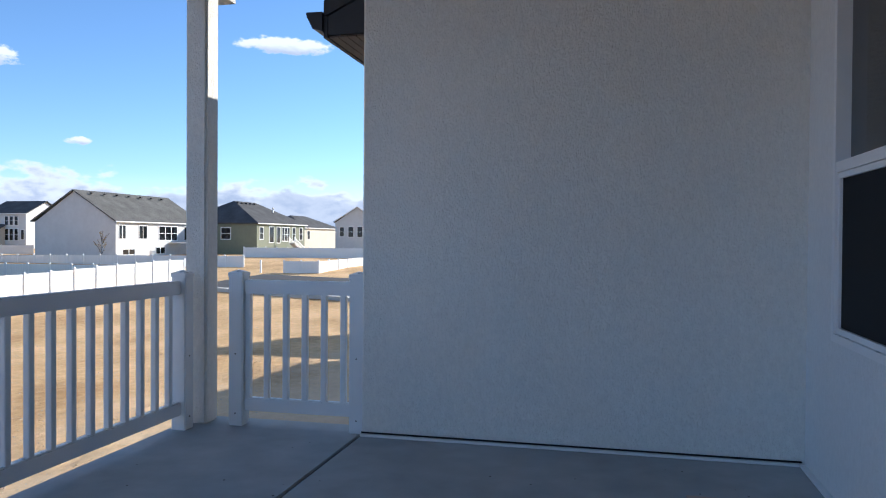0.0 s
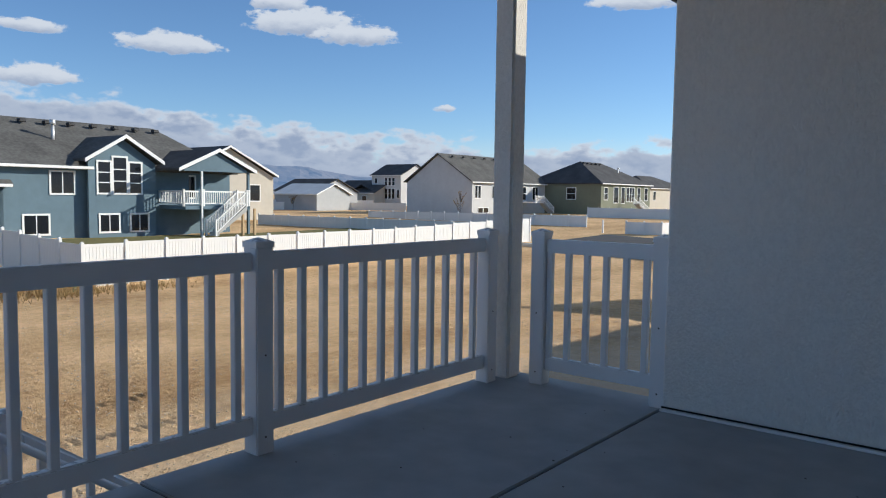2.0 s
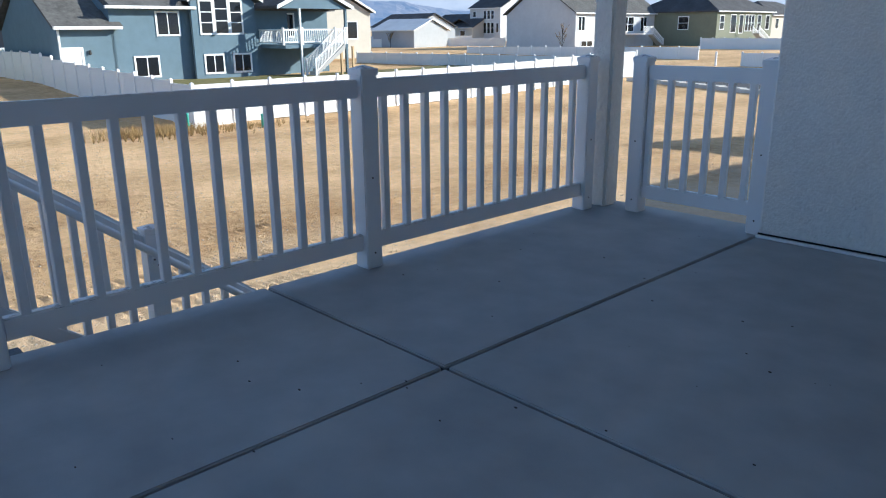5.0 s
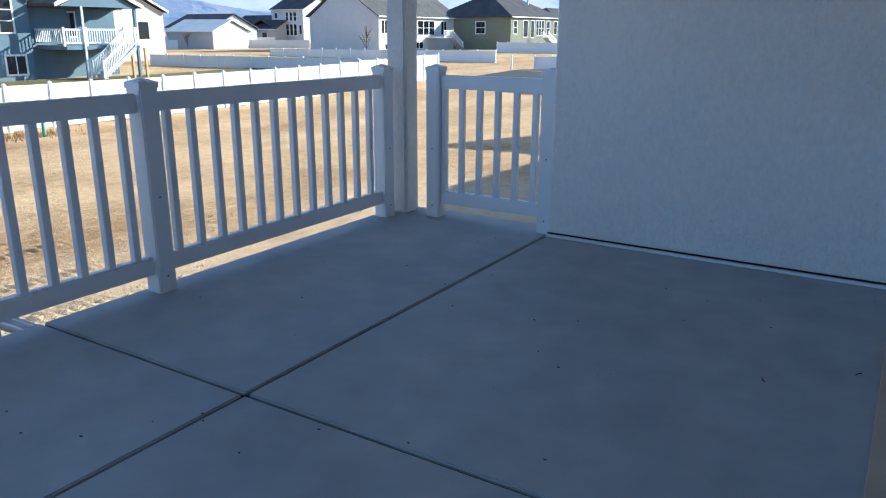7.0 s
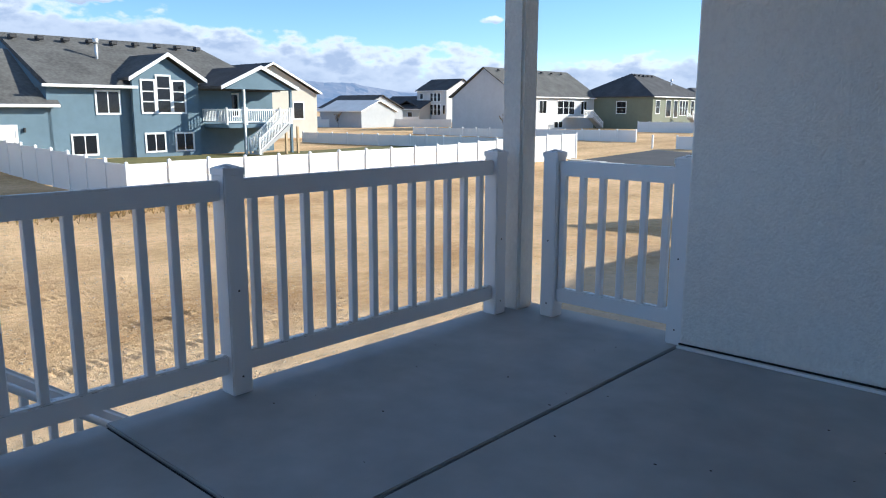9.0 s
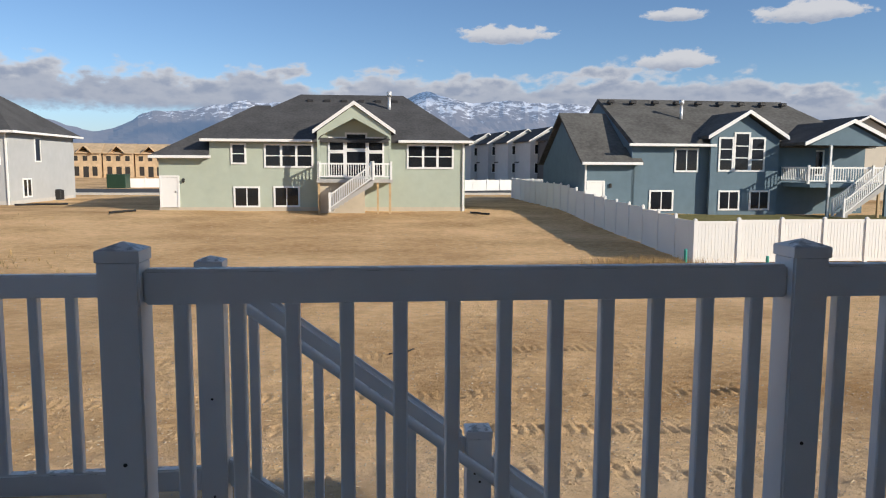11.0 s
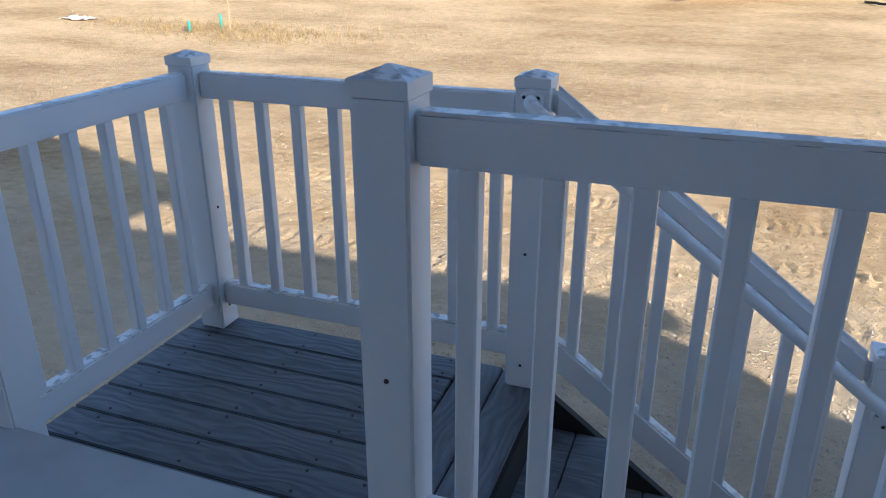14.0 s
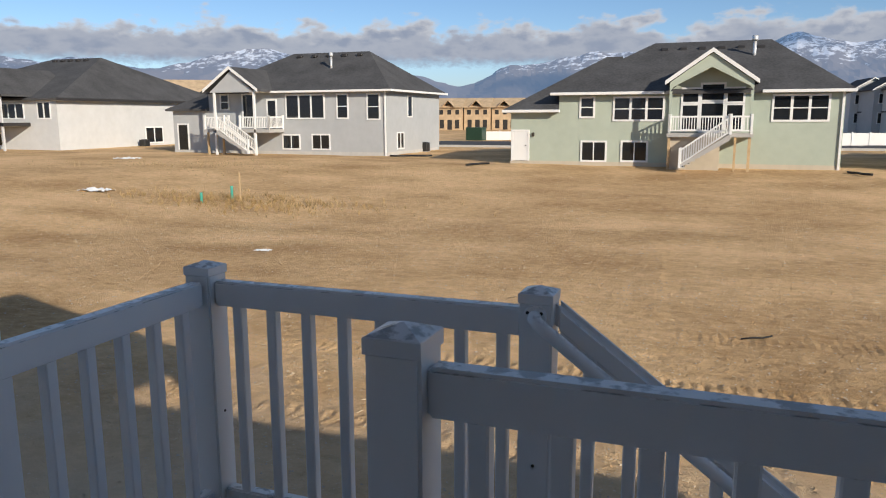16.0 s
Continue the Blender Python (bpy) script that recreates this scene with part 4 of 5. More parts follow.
part("deck_floor", bbox(L - 9, L - 6.4, -3.2, 0, 0.2, 0.4), WHITE, W)
small_rail(W, (L - 9, -3.2), (L - 6.5, -3.2), 0.4, 14)
downpipe(W, 0.1, 0, -1.6, 3.1)
roof_vents(W, 2, L - 3, 5.2, 7.15, 7)

# olive house with dark hip roof
L = 18.7
O = plain_house(-55.5, 108.9, 90, L, 14, 3.35, 7.3, OLIVE, SHINGLE, "olive green stucco house with black hip roof", style="hip",
                wins=((1.0, 2.2, 0.9, 2.8, 0, 1, 2), (4.4, 6.0, 0.4, 2.9), (7.2, 8.4, 0.3, 2.9), (9.2, 12.2, 0.6, 2.9, 0, 3, 2), (13.4, 14.6, 0.6, 2.9, 0, 1, 2), (16.4, 17.6, 0.8, 2.9, 0, 1, 2)))
w = window(O, 0, 1.6, 0.9, 2.7, 0, 1, 2)
w.matrix_basis = Matrix.Translation((0, 6.2, 0)) @ Matrix.Rotation(-math.pi / 2, 4, "Z")
stair_flight(O, 8.6, 0.3, 12.6, -1.4, -2.6, -1.6)
roof_vents(O, 5, 11, 6.0, 6.95, 5)
flue(O, 13.2, 3.6, 5.2)
part("side_wing", bbox(-3.0, -0.01, 11, 20, -1.8, 1.3), OLIVE, O)
part("side_wing_roof", hip(-3.5, 0, 10.6, 20.4, 1.3, 3.0, -2.2, -1.2), SHINGLE, O)

# pale houses at the far right
plain_house(-65.8, 151, 90, 21, 12, 3.2, 6.2, BEIGE, SHINGLE, "beige stucco house with dark hip roof", style="hip", wins=((2, 3.2, 0.8, 2.6),))
plain_house(-54.9, 141.5, 18, 8.6, 10, 4.3, 7.5, CREAM, SHINGLE_G, "pale gabled house with a columned rear porch",
            wins=((0.9, 1.7, 1.5, 3.3, 0, 1, 2), (2.6, 3.6, 1.4, 3.4, 0, 1, 2), (4.4, 5.4, 1.4, 3.4, 0, 1, 2), (6.4, 7.4, 1.5, 3.3, 0, 1, 2)))

# tall white house
T = plain_house(-129.5, 132.5, 0, 9.6, 11, 5.7, 8.7, CREAM, SHINGLE, "tall white two-storey house with black roof", style="side",
                wins=((1.0, 1.9, 3.9, 5.1), (4.4, 5.2, 3.4, 5.2, 0, 1, 2), (5.6, 6.4, 3.4, 5.2, 0, 1, 2), (6.8, 7.6, 3.4, 5.2, 0, 1, 2), (4.4, 5.2, 0.2, 2.6, 0, 1, 2), (5.6, 6.4, 0.2, 2.6, 0, 1, 2), (6.8, 7.6, 0.2, 2.6, 0, 1, 2), (8.4, 9.1, 0.4, 2.4)))
part("porch_roof", gable(-4.4, 3.4, -3.2, 0.4, 1.9, 3.6), SHINGLE, T)
for x in (-4.1, 2.9):
    part("porch_post", bbox(x, x + 0.25, -3.0, -2.75, -1.8, 2.0), WHITE, T)

# beige house behind the slate blue one
plain_house(-64.3, 39.8, 90, 11.2, 14, 2.9, 5.9, BEIGE, SHINGLE, "beige stucco gabled house behind the blue house", wins=((8.2, 9.4, 0.4, 2.0),))

# metal shed and low dark houses
x, y = off(-94, 75, 128)
plain_house(x, y, 10, 8.5, 9, 1.0, 2.9, LGREY, METAL, "grey metal-roofed garden shed", style="side")
x, y = off(-117.7, 93.4, 165)
plain_house(x, y, 0, 13, 12, 1.5, 4.4, LGREY, SHINGLE, "low grey house with black shingle roof", style="side")
x, y = off(-132.7, 122, 190)
plain_house(x, y, 0, 15, 12, 1.4, 4.7, BEIGE, SHINGLE, "low beige house with black roof", style="side", wins=((11, 12.5, -0.4, 0.8),))

# row of dark-roofed town houses between the sage and blue houses
for i in range(5):
    u = i / 4
    x, y = -150 + 34 * u, 21.5 + 8.8 * u
    s = plain_house(x, y, 96, 7.0, 11, 5.4, 7.9, (CREAM, LGREY, CREAM, CREAM, DARKWALL)[i], SHINGLE, "two-storey town house with black mono roof", style="gable",
                    wins=((0.8, 1.6, 3.4, 4.9), (2.6, 3.4, 3.4, 4.9), (4.6, 5.4, 3.4, 4.9), (0.8, 1.6, 0.2, 1.8), (4.6, 5.4, 0.2, 1.8)), group="row of town houses")
    part("porch_roof", gable(1.2, 5.8, -2.4, 0.2, 1.9, 3.2), SHINGLE, s)
    for q in (1.4, 5.4):
        part("porch_post", bbox(q, q + 0.18, -2.2, -2.0, -1.8, 1.95), WHITE, s)

# timber-framed row under construction, and the roof of another behind the grey house
for i in range(4):
    s = thing("unfinished_house", Matrix.Translation((-168 - 2.2 * i, -62 + 6.1 * i, 0)) @ Matrix.Rotation(radians(100), 4, "Z"), "unfinished two-storey row house in bare sheathing", "house", "unfinished row")
    part("wall", bbox(0, 6.1, 0, 10, -1.8, 3.6), OSB, s)
    part("roof", gable_side(-0.2, 6.3, -0.5, 10.5, 3.6, 5.9), OSB, s)
    part("dormer", gable(1.2, 4.6, -1.0, 4, 3.5, 5.3), OSB, s)
    # solid dark panels give the unlit look of open windows
    for x0, x1, z0, z1 in ((0.7, 1.6, 2.0, 3.1), (2.6, 3.5, 2.0, 3.1), (4.5, 5.4, 2.0, 3.1), (0.8, 1.8, -1.2, 0.8), (2.6, 3.7, -1.5, 0.8), (4.4, 5.4, -1.2, 0.8)):
        part("dark_opening_panel", bbox(x0, x1, -0.02, 0.3, z0, z1), STRINGER, s)
s = thing("unfinished_house", Matrix.Translation((-113.5, -100.5, 0)) @ Matrix.Rotation(radians(128), 4, "Z"), "unfinished house with bare sheathed roof and walls", "house")
part("wall", bbox(0, 21, 0, 11, -1.8, 5.6), OSB, s)
part("roof", gable_side(-0.5, 21.5, -0.6, 11.6, 5.6, 8.7), OSB, s)
# dark panels again, for the shade inside the openings
for x0 in (1.6, 4.4, 7.2, 11.0, 15.0):
    part("dark_opening_panel", bbox(x0, x0 + 1.1, -0.02, 0.3, 3.2, 4.6), STRINGER, s)


# ---- fences ----
def fence_post_mesh():
    bm = bbox(-0.064, 0.064, -0.064, 0.064, -0.3, 1.86)
    bmesh.ops.create_cone(bm, cap_ends=True, segments=4, radius1=0.105, radius2=0.02, depth=0.06, matrix=pose(0, 0, 1.89, 0, 0, 45))
    return mesh_of("fence_post", bm, VINYL_FAR)


def fence_panel_mesh():
    bm = bmesh.new()
    n = 13
    front, back = [], []
    for i in range(n):
        a, b = i / n, (i + 1) / n
        front += [(a, -0.004), (a + 0.004, -0.014), (b - 0.004, -0.014)]
        back += [(a, 0.004), (a + 0.004, 0.014), (b - 0.004, 0.014)]
    prism(bm, front + [(1, -0.004), (1, 0.004)] + back[::-1], 0.05, 1.79, "z")
    return mesh_of("fence_panel", bm, VINYL_FAR)


RAILM = mesh_of("fence_rail", bbox(0, 1, -0.022, 0.022, 0, 0.12), VINYL_FAR)
FPOST, FPANEL = fence_post_mesh(), fence_panel_mesh()


def fence(p0, p1, n, label, z0=None, z1=None, gaps=(), near=False):
    f = thing("fence", (p0[0], p0[1], 0), label, "fence")
    d = Vector((p1[0] - p0[0], p1[1] - p0[1]))
    yaw = math.atan2(d.y, d.x)
    for i in range(n + 1):
        u = i / n
        z = ground_z(p0[0] + d.x * u, p0[1] + d.y * u) if z0 is None else z0 + (z1 - z0) * u
        m = Matrix.Translation((d.x * u, d.y * u, z)) @ Matrix.Rotation(yaw, 4, "Z")
        placed("fence_post", FPOST, f, m)
        if i < n and i not in gaps:
            wide = Matrix.Diagonal((d.length / n, 1, 1, 1))
            placed("fence_panel", FPANEL, f, m @ wide)
            if near:
                placed("top_rail", RAILM, f, m @ Matrix.Translation((0, 0, 1.69)) @ wide)
                placed("bottom_rail", RAILM, f, m @ Matrix.Translation((0, 0, 0.04)) @ wide)
    return f


fence((-30.6, 14.7), (-30.6, 48.6), 18, "white vinyl privacy fence lit by the sun", near=True)
fence((-30.6, 14.7), (-70.0, 14.6), 20, "white vinyl privacy fence running away in shade", near=True)
fence((-70.0, 14.6), (-68, 24.0), 5, "white vinyl fence across the far end of the yard")


def run(q0, d0, q1, d1, n, top0, top1, label, gaps=()):
    return fence(off(*q0, d0), off(*q1, d1), n, label, top0 - 1.83, top1 - 1.83, gaps)


run((-39.65, 30.38), 72, (-38.08, 53.56), 62, 14, -0.75, -0.95, "white vinyl fence with its shaded side towards the porch")
run((-52.5, 53.5), 92, (-41.16, 77.36), 74, 15, -0.75, -0.5, "white vinyl fence along a neighbouring yard in shade")
run((-21.81, 46.62), 67, (-20.0, 48.2), 66, 2, -0.8, -0.8, "white vinyl fence section beside the road")
run((-20.0, 48.2), 66, (-17.5, 50.5), 78, 5, -0.8, -0.75, "white vinyl fence section turning away from the road")
run((-41.0, 77.3), 106, (-17.8, 90), 100, 20, -0.15, -0.15, "long white vinyl fence behind the road")
run((-78.0, 60.0), 127, (-75.8, 67.4), 127, 5, -0.2, -0.2, "white vinyl fence section lit by the sun")
run((-72.5, 69.3), 130, (-66, 74), 130, 5, -0.2, -0.2, "white vinyl fence section lit by the sun")
run((-81, 60), 165, (-72, 74), 165, 10, -0.1, -0.1, "distant white vinyl fence")
run((-73.84, 10.0), 86, (-85, 22), 92, 7, -0.25, -0.25, "white vinyl fence beyond the sage house")
run((-91.5, -27.0), 100, (-91.8, -22.5), 100, 2, -0.4, -0.4, "short white vinyl fence beside the street")
p = off(-22.9, 45.4, 67)
fp = thing("fence", (p[0], p[1], -2.63), "single white vinyl fence post standing alone", "fence")
placed("fence_post", FPOST, fp, Matrix())

# ---- streets ----
def flat_quad(pts, lift=0.03):
    bm = bmesh.new()
    n = 24
    a, b, c, d = [Vector(p) for p in pts]
    rows = []
    for i in range(n + 1):
        u = i / n
        rows.append([])
        for q in (a.lerp(b, u), d.lerp(c, u)):
            rows[-1].append(bm.verts.new((q.x, q.y, ground_z(q.x, q.y) + lift + 0.05)))
    for r0, r1 in zip(rows, rows[1:]):
        bm.faces.new((r0[0], r1[0], r1[1], r0[1]))
    bmesh.ops.recalc_face_normals(bm, faces=bm.faces)
    return bm


structure("road", flat_quad(((-29, 46), (14, 40), (14, 53), (-29, 58))), ASPHALT, "grey asphalt street beyond the bare lot", "road")
structure("road_far", flat_quad(((-74, -60), (-80, 60), (-92, 60), (-88, -60))), ASPHALT, "grey asphalt street behind the houses", "road")
for x0, y0, x1, y1 in ((-29, 45.5, 14, 39.5), (-73.5, -60, -79.5, 60)):
    bm = bmesh.new()
    d = Vector((x1 - x0, y1 - y0))
    for i in range(30):
        u = i / 30
        z = ground_z(x0 + d.x * u, y0 + d.y * u)
        box(bm, 0, d.length / 30 - 0.02, -0.35, 0.35, -0.2, 0.2, Matrix.Translation((x0 + d.x * u, y0 + d.y * u, z)) @ Matrix.Rotation(math.atan2(d.y, d.x), 4, "Z"))
    structure("kerb", bm, KERB, "pale concrete kerb and gutter", "kerb")
bm = flat_quad(((-37, 16.5), (-37, 50), (-48.5, 50), (-48.5, 16.5)))
structure("lawn", bm, LAWN, "short brownish green lawn behind the blue house", "lawn")

# ---- yard details ----
def tuft_field(cx, cy, rx, ry, n, hgt, seed):
    rng = random.Random(seed)
    vs, fs = [], []
    for i in range(n):
        x, y = rng.gauss(cx, rx), rng.gauss(cy, ry)
        z = ground_z(x, y) - 0.02
        for k in range(6):
            a, hh = rng.uniform(0, 6.3), hgt * rng.uniform(0.4, 1.0)
            dx, dy = math.cos(a), math.sin(a)
            w, ln = 0.012, hh * rng.uniform(0.2, 0.7)
            b0 = len(vs)
            vs += [(x - dy * w, y + dx * w, z), (x + dy * w, y - dx * w, z), (x + dx * ln, y + dy * ln, z + hh)]
            fs.append((b0, b0 + 1, b0 + 2))
    me = bpy.data.meshes.new("dry_grass")
    me.from_pydata(vs, [], fs)
    me.materials.append(STRAW)
    return tagged(new("dry_grass", me), "dry yellow weeds on the bare soil", "grass", kind="stuff")


tuft_field(-29.3, 12.6, 0.9, 1.3, 420, 0.5, 1)
tuft_field(-29.2, 16.5, 0.5, 1.3, 160, 0.3, 2)
tuft_field(-31.3, -19.6, 1.2, 3.4, 700, 0.3, 3)
tuft_field(-44.0, -32.0, 3.0, 6.0, 500, 0.16, 4)
for x, y, hh in ((-29.6, 13.9, 0.75), (-28.8, 16.9, 0.6), (-31.8, -20.7, 0.65), (-30.3, -21.3, 0.5)):
    bm = bmesh.new()
    z = ground_z(x, y)
    tube(bm, [(0, 0, -0.2), (0, 0, hh * 0.9), (0, 0, hh)], 0.065, 12)
    t = thing("utility_stub", (x, y, z), "teal plastic utility stub standing in the soil", "pipe", "utility stubs")
    part("pipe", bm, TEAL, t)
bm = bbox(-0.03, 0.03, -0.03, 0.03, -0.3, 1.35, 0.004)
t = thing("survey_stake", (-31.9, -20.3, ground_z(-31.9, -20.3)), "thin wooden survey stake in the soil", "stake")
part("stake", bm, LUMBER, t)
ac_unit(Matrix.Translation((-66.0, -24.4, -1.72)))
ac_unit(Matrix.Translation((-66.9, -57.2, -1.72)))
t = thing("utility_box", (-94.5, -28.6, -1.5), "dark green transformer box by the street", "utility box")
part("cabinet", bbox(-0.9, 0.9, -1.1, 1.1, -0.1, 1.6, 0.06), UTIL, t)
part("pad", bbox(-1.1, 1.1, -1.3, 1.3, -0.15, -0.1), KERB, t)


def scatter(name, n, s0, s1, power, grow, material, label, seed):
    """Small angular lumps strewn over the bare lot, joined."""
    rng = random.Random(seed)
    vs, fs = [], []
    oct_f = ((0, 2, 4), (2, 1, 4), (1, 3, 4), (3, 0, 4), (2, 0, 5), (1, 2, 5), (3, 1, 5), (0, 3, 5))
    for i in range(n):
        r = 1.2 + 36 * rng.random() ** 1.7
        a = rng.uniform(radians(70), radians(240))
        x, y = -4.0 + r * math.cos(a), 2 + r * math.sin(a)
        if x > -4.4 or noise.noise(Vector((x * 0.25, y * 0.25, seed))) < rng.uniform(-0.9, 0.35):
            continue
        s = (s0 + s1 * rng.random() ** power) * (1 + r / grow)
        z = ground_z(x, y) + s * 0.2
        b0 = len(vs)
        q = rng.uniform(0, 6.3)
        for dx, dy, dz in ((1, 0, 0), (-1, 0, 0), (0, 1, 0), (0, -1, 0), (0, 0, 0.7), (0, 0, -0.6)):
            j = s * rng.uniform(0.6, 1.4)
            vs.append((x + j * (dx * math.cos(q) - dy * math.sin(q)), y + j * (dx * math.sin(q) + dy * math.cos(q)), z + j * dz))
        fs += [tuple(b0 + k for k in f) for f in oct_f]
    me = bpy.data.meshes.new(name)
    me.from_pydata(vs, [], fs)
    me.materials.append(material)
    return tagged(new(name, me), label, name, kind="stuff")


scatter("pebbles", 80000, 0.005, 0.014, 5, 45, mat("pebble", (0.42, 0.33, 0.24), 0.9, 0.3, 30, color2=(0.60, 0.51, 0.40)), "scattered pale pebbles on bare soil", 7)
scatter("clods", 50000, 0.005, 0.018, 5, 45, SOIL, "crumbled clods of dry tan soil", 11)


def splinters(n, seed):
    """Pale straw and wood splinters lying on the bare lot, joined."""
    rng = random.Random(seed)
    vs, fs = [], []
    for i in range(n):
        r = 3 + 42 * rng.random() ** 0.9
        a = rng.uniform(radians(95), radians(238))
        x, y = -4.0 + r * math.cos(a), 2 + r * math.sin(a)
        if noise.noise(Vector((x * 0.16, y * 0.16, seed))) < rng.uniform(-0.5, 0.5):
            continue
        q, ln, w = rng.uniform(0, 6.3), rng.uniform(0.012, 0.045) * (1 + r / 50), rng.uniform(0.003, 0.006) * (1 + r / 40)
        c, d, z = Vector((x, y, ground_z(x, y) + 0.012)), Vector((math.cos(q), math.sin(q), rng.uniform(-0.1, 0.1))) * ln, Vector((0, 0, w))
        e = Vector((-math.sin(q), math.cos(q), 0)) * w
        b0 = len(vs)
        vs += [tuple(p) for p in (c - d - e, c - d + e, c + d + e, c + d - e, c - d + z, c + d + z)]
        fs += [tuple(b0 + k for k in f) for f in ((0, 1, 2, 3), (0, 4, 5, 3), (1, 4, 5, 2), (0, 1, 4), (3, 2, 5))]
    me = bpy.data.meshes.new("splinters")
    me.from_pydata(vs, [], fs)
    me.materials.append(mat("bleached_straw", (0.62, 0.50, 0.33), 0.8, 0.2, 9))
    return tagged(new("splinters", me), "bleached straw and splinters strewn on the soil", "splinters", kind="stuff")


splinters(8000, 17)


def scrap(x, y, w, seed):
    """A crumpled sheet of plastic film on the soil."""
    rng = random.Random(seed)
    bm = bmesh.new()
    bmesh.ops.create_grid(bm, x_segments=12, y_segments=12, size=w)
    for v in bm.verts:
        v.co.z = 0.14 * w * abs(noise.noise(v.co * 2.6 / w + Vector((seed, 0, 0)))) * 3 + 0.02
        v.co.x += 0.2 * w * noise.noise(v.co * 3 + Vector((0, seed, 0)))
        v.co.y *= 1.6 + 0.3 * rng.random()
    bmesh.ops.solidify(bm, geom=bm.faces[:], thickness=0.004)
    t = thing("plastic_scrap", (x, y, ground_z(x, y)), "crumpled white plastic film lying on the soil", "plastic film")
    part("film", bm, WHITE, t)


scrap(-31.4, -28.7, 0.5, 2)
scrap(-48.0, -42.0, 0.55, 5)
scrap(-21.0, -11.8, 0.14, 8)
t = thing("stick", (-15.3, 1.95, ground_z(-15.3, 1.95)), "dark stick lying on the bare soil", "stick")
bm = bmesh.new()
tube(bm, [(0.1, -0.26, 0.02), (0.02, -0.05, 0.04), (-0.05, 0.1, 0.03), (-0.16, 0.24, 0.05)], 0.016, 6)
part("twig", bm, STRINGER, t)
for x, y, dx, dy in ((-57.2, -24.0, -1.2, 3.2), (-51.3, -13.9, 2.2, -0.9), (-50.8, 8.0, 2.0, 1.0)):
    bm = bmesh.new()
    tube(bm, [(dx * k / 8 + 0.12 * math.sin(k * 1.3), dy * k / 8 + 0.12 * math.cos(k * 1.7), 0.07) for k in range(9)], 0.07, 8)
    t = thing("drain_hose", (x, y, ground_z(x, y)), "black corrugated drain hose on the soil by a house", "hose", "drain hoses")
    part("hose", bm, PVC, t)


def shrub(x, y, z, hgt, seed):
    rng = random.Random(seed)
    t = thing("sapling", (x, y, z), "thin bare sapling with a few brown leaves", "tree", "saplings")
    bm, lv = bmesh.new(), bmesh.new()
    tube(bm, [(0, 0, 0), (0.03, 0, hgt * 0.5), (0, 0.05, hgt)], 0.035, 6)
    for k in range(14):
        a, z0 = rng.uniform(0, 6.3), hgt * rng.uniform(0.3, 0.8)
        ln = hgt * rng.uniform(0.2, 0.45)
        tip = Vector((math.cos(a) * ln * 0.7, math.sin(a) * ln * 0.7, z0 + ln))
        tube(bm, [(0, 0, z0), tip * 0.5 + Vector((0, 0, z0 * 0.5)), tip], 0.018, 5)
        for q in range(9):
            c = Vector((0, 0, z0)).lerp(tip, rng.uniform(0.4, 1.05)) + Vector([rng.uniform(-0.1, 0.1) for _ in range(3)])
            u = Vector([rng.uniform(-1, 1) for _ in range(3)]).normalized() * 0.09
            w = u.cross(Vector([rng.uniform(-1, 1) for _ in range(3)])).normalized() * 0.05
            lv.faces.new([lv.verts.new(p) for p in (c - u, c + w, c + u, c - w)])
    part("trunk", bm, STRINGER, t)
    part("crown", lv, STRAW, t)


shrub(-58.0, 75.4, -1.9, 3.2, 1)
shrub(-96.0, 80.0, -1.7, 2.4, 2)

# window of the porch wall
wy0, wy1, wz0, wz1 = win
wn1 = thing("window_1", (0, 0, 0), "white vinyl single-hung window in the porch wall", "window", kind="structure")
bm = bmesh.new()
for y0, y1, z0, z1 in ((wy0, wy1, wz1 - 0.04, wz1 - 0.002), (wy0, wy1, wz0 + 0.002, wz0 + 0.04), (wy0 + 0.002, wy0 + 0.04, wz0 + 0.04, wz1 - 0.04), (wy1 - 0.04, wy1 - 0.002, wz0 + 0.04, wz1 - 0.04)):
    box(bm, 0.858, 0.97, max(y0, wy0 + 0.002), min(y1, wy1 - 0.002), z0, z1)
box(bm, 0.862, 0.965, wy0 + 0.04, wy1 - 0.04, 1.60, 1.65)
part("window_frame", bm, VINYL, wn1)
bm = bmesh.new()
for y0, y1, z0, z1 in ((wy0 + 0.042, wy1 - 0.042, 1.57, 1.598), (wy0 + 0.042, wy1 - 0.042, wz0 + 0.042, wz0 + 0.07), (wy1 - 0.07, wy1 - 0.042, wz0 + 0.07, 1.57)):
    box(bm, 0.872, 0.91, y0, y1, z0, z1)
part("sash", bm, VINYL, wn1)
part("pane", bbox(0.886, 0.892, wy0 + 0.05, wy1 - 0.05, wz0 + 0.05, 1.595), SCREEN, wn1, "dark screened lower pane")
part("pane", bbox(0.926, 0.932, wy0 + 0.042, wy1 - 0.042, 1.652, wz1 - 0.042), GLASS, wn1)

bd = thing("plywood_sheet", (0.175, 1.37, 0.001), "tan plywood sheet lying on the porch slab", "plywood")
part("sheet", bbox(0, 0.67, 0, 2.44, 0, 0.016, 0.002), CARD, bd)

# twigs on the slab
for x, y, a in ((-2.87, 0.41, 30), (-2.78, 0.12, 80), (-2.6, 0.25, 10), (-0.2, 3.05, 120), (0.1, 3.3, 60)):
    t = thing("twig", pose(x, y, 0.003, 0, 0, a), "small dark dry twig on the concrete", "twig", "twigs")
    bm = bmesh.new()
    tube(bm, [(-0.016, 0, 0), (0, 0.003, 0.001), (0.018, -0.002, 0)], 0.0018, 6)
    part("stem", bm, STRINGER, t)

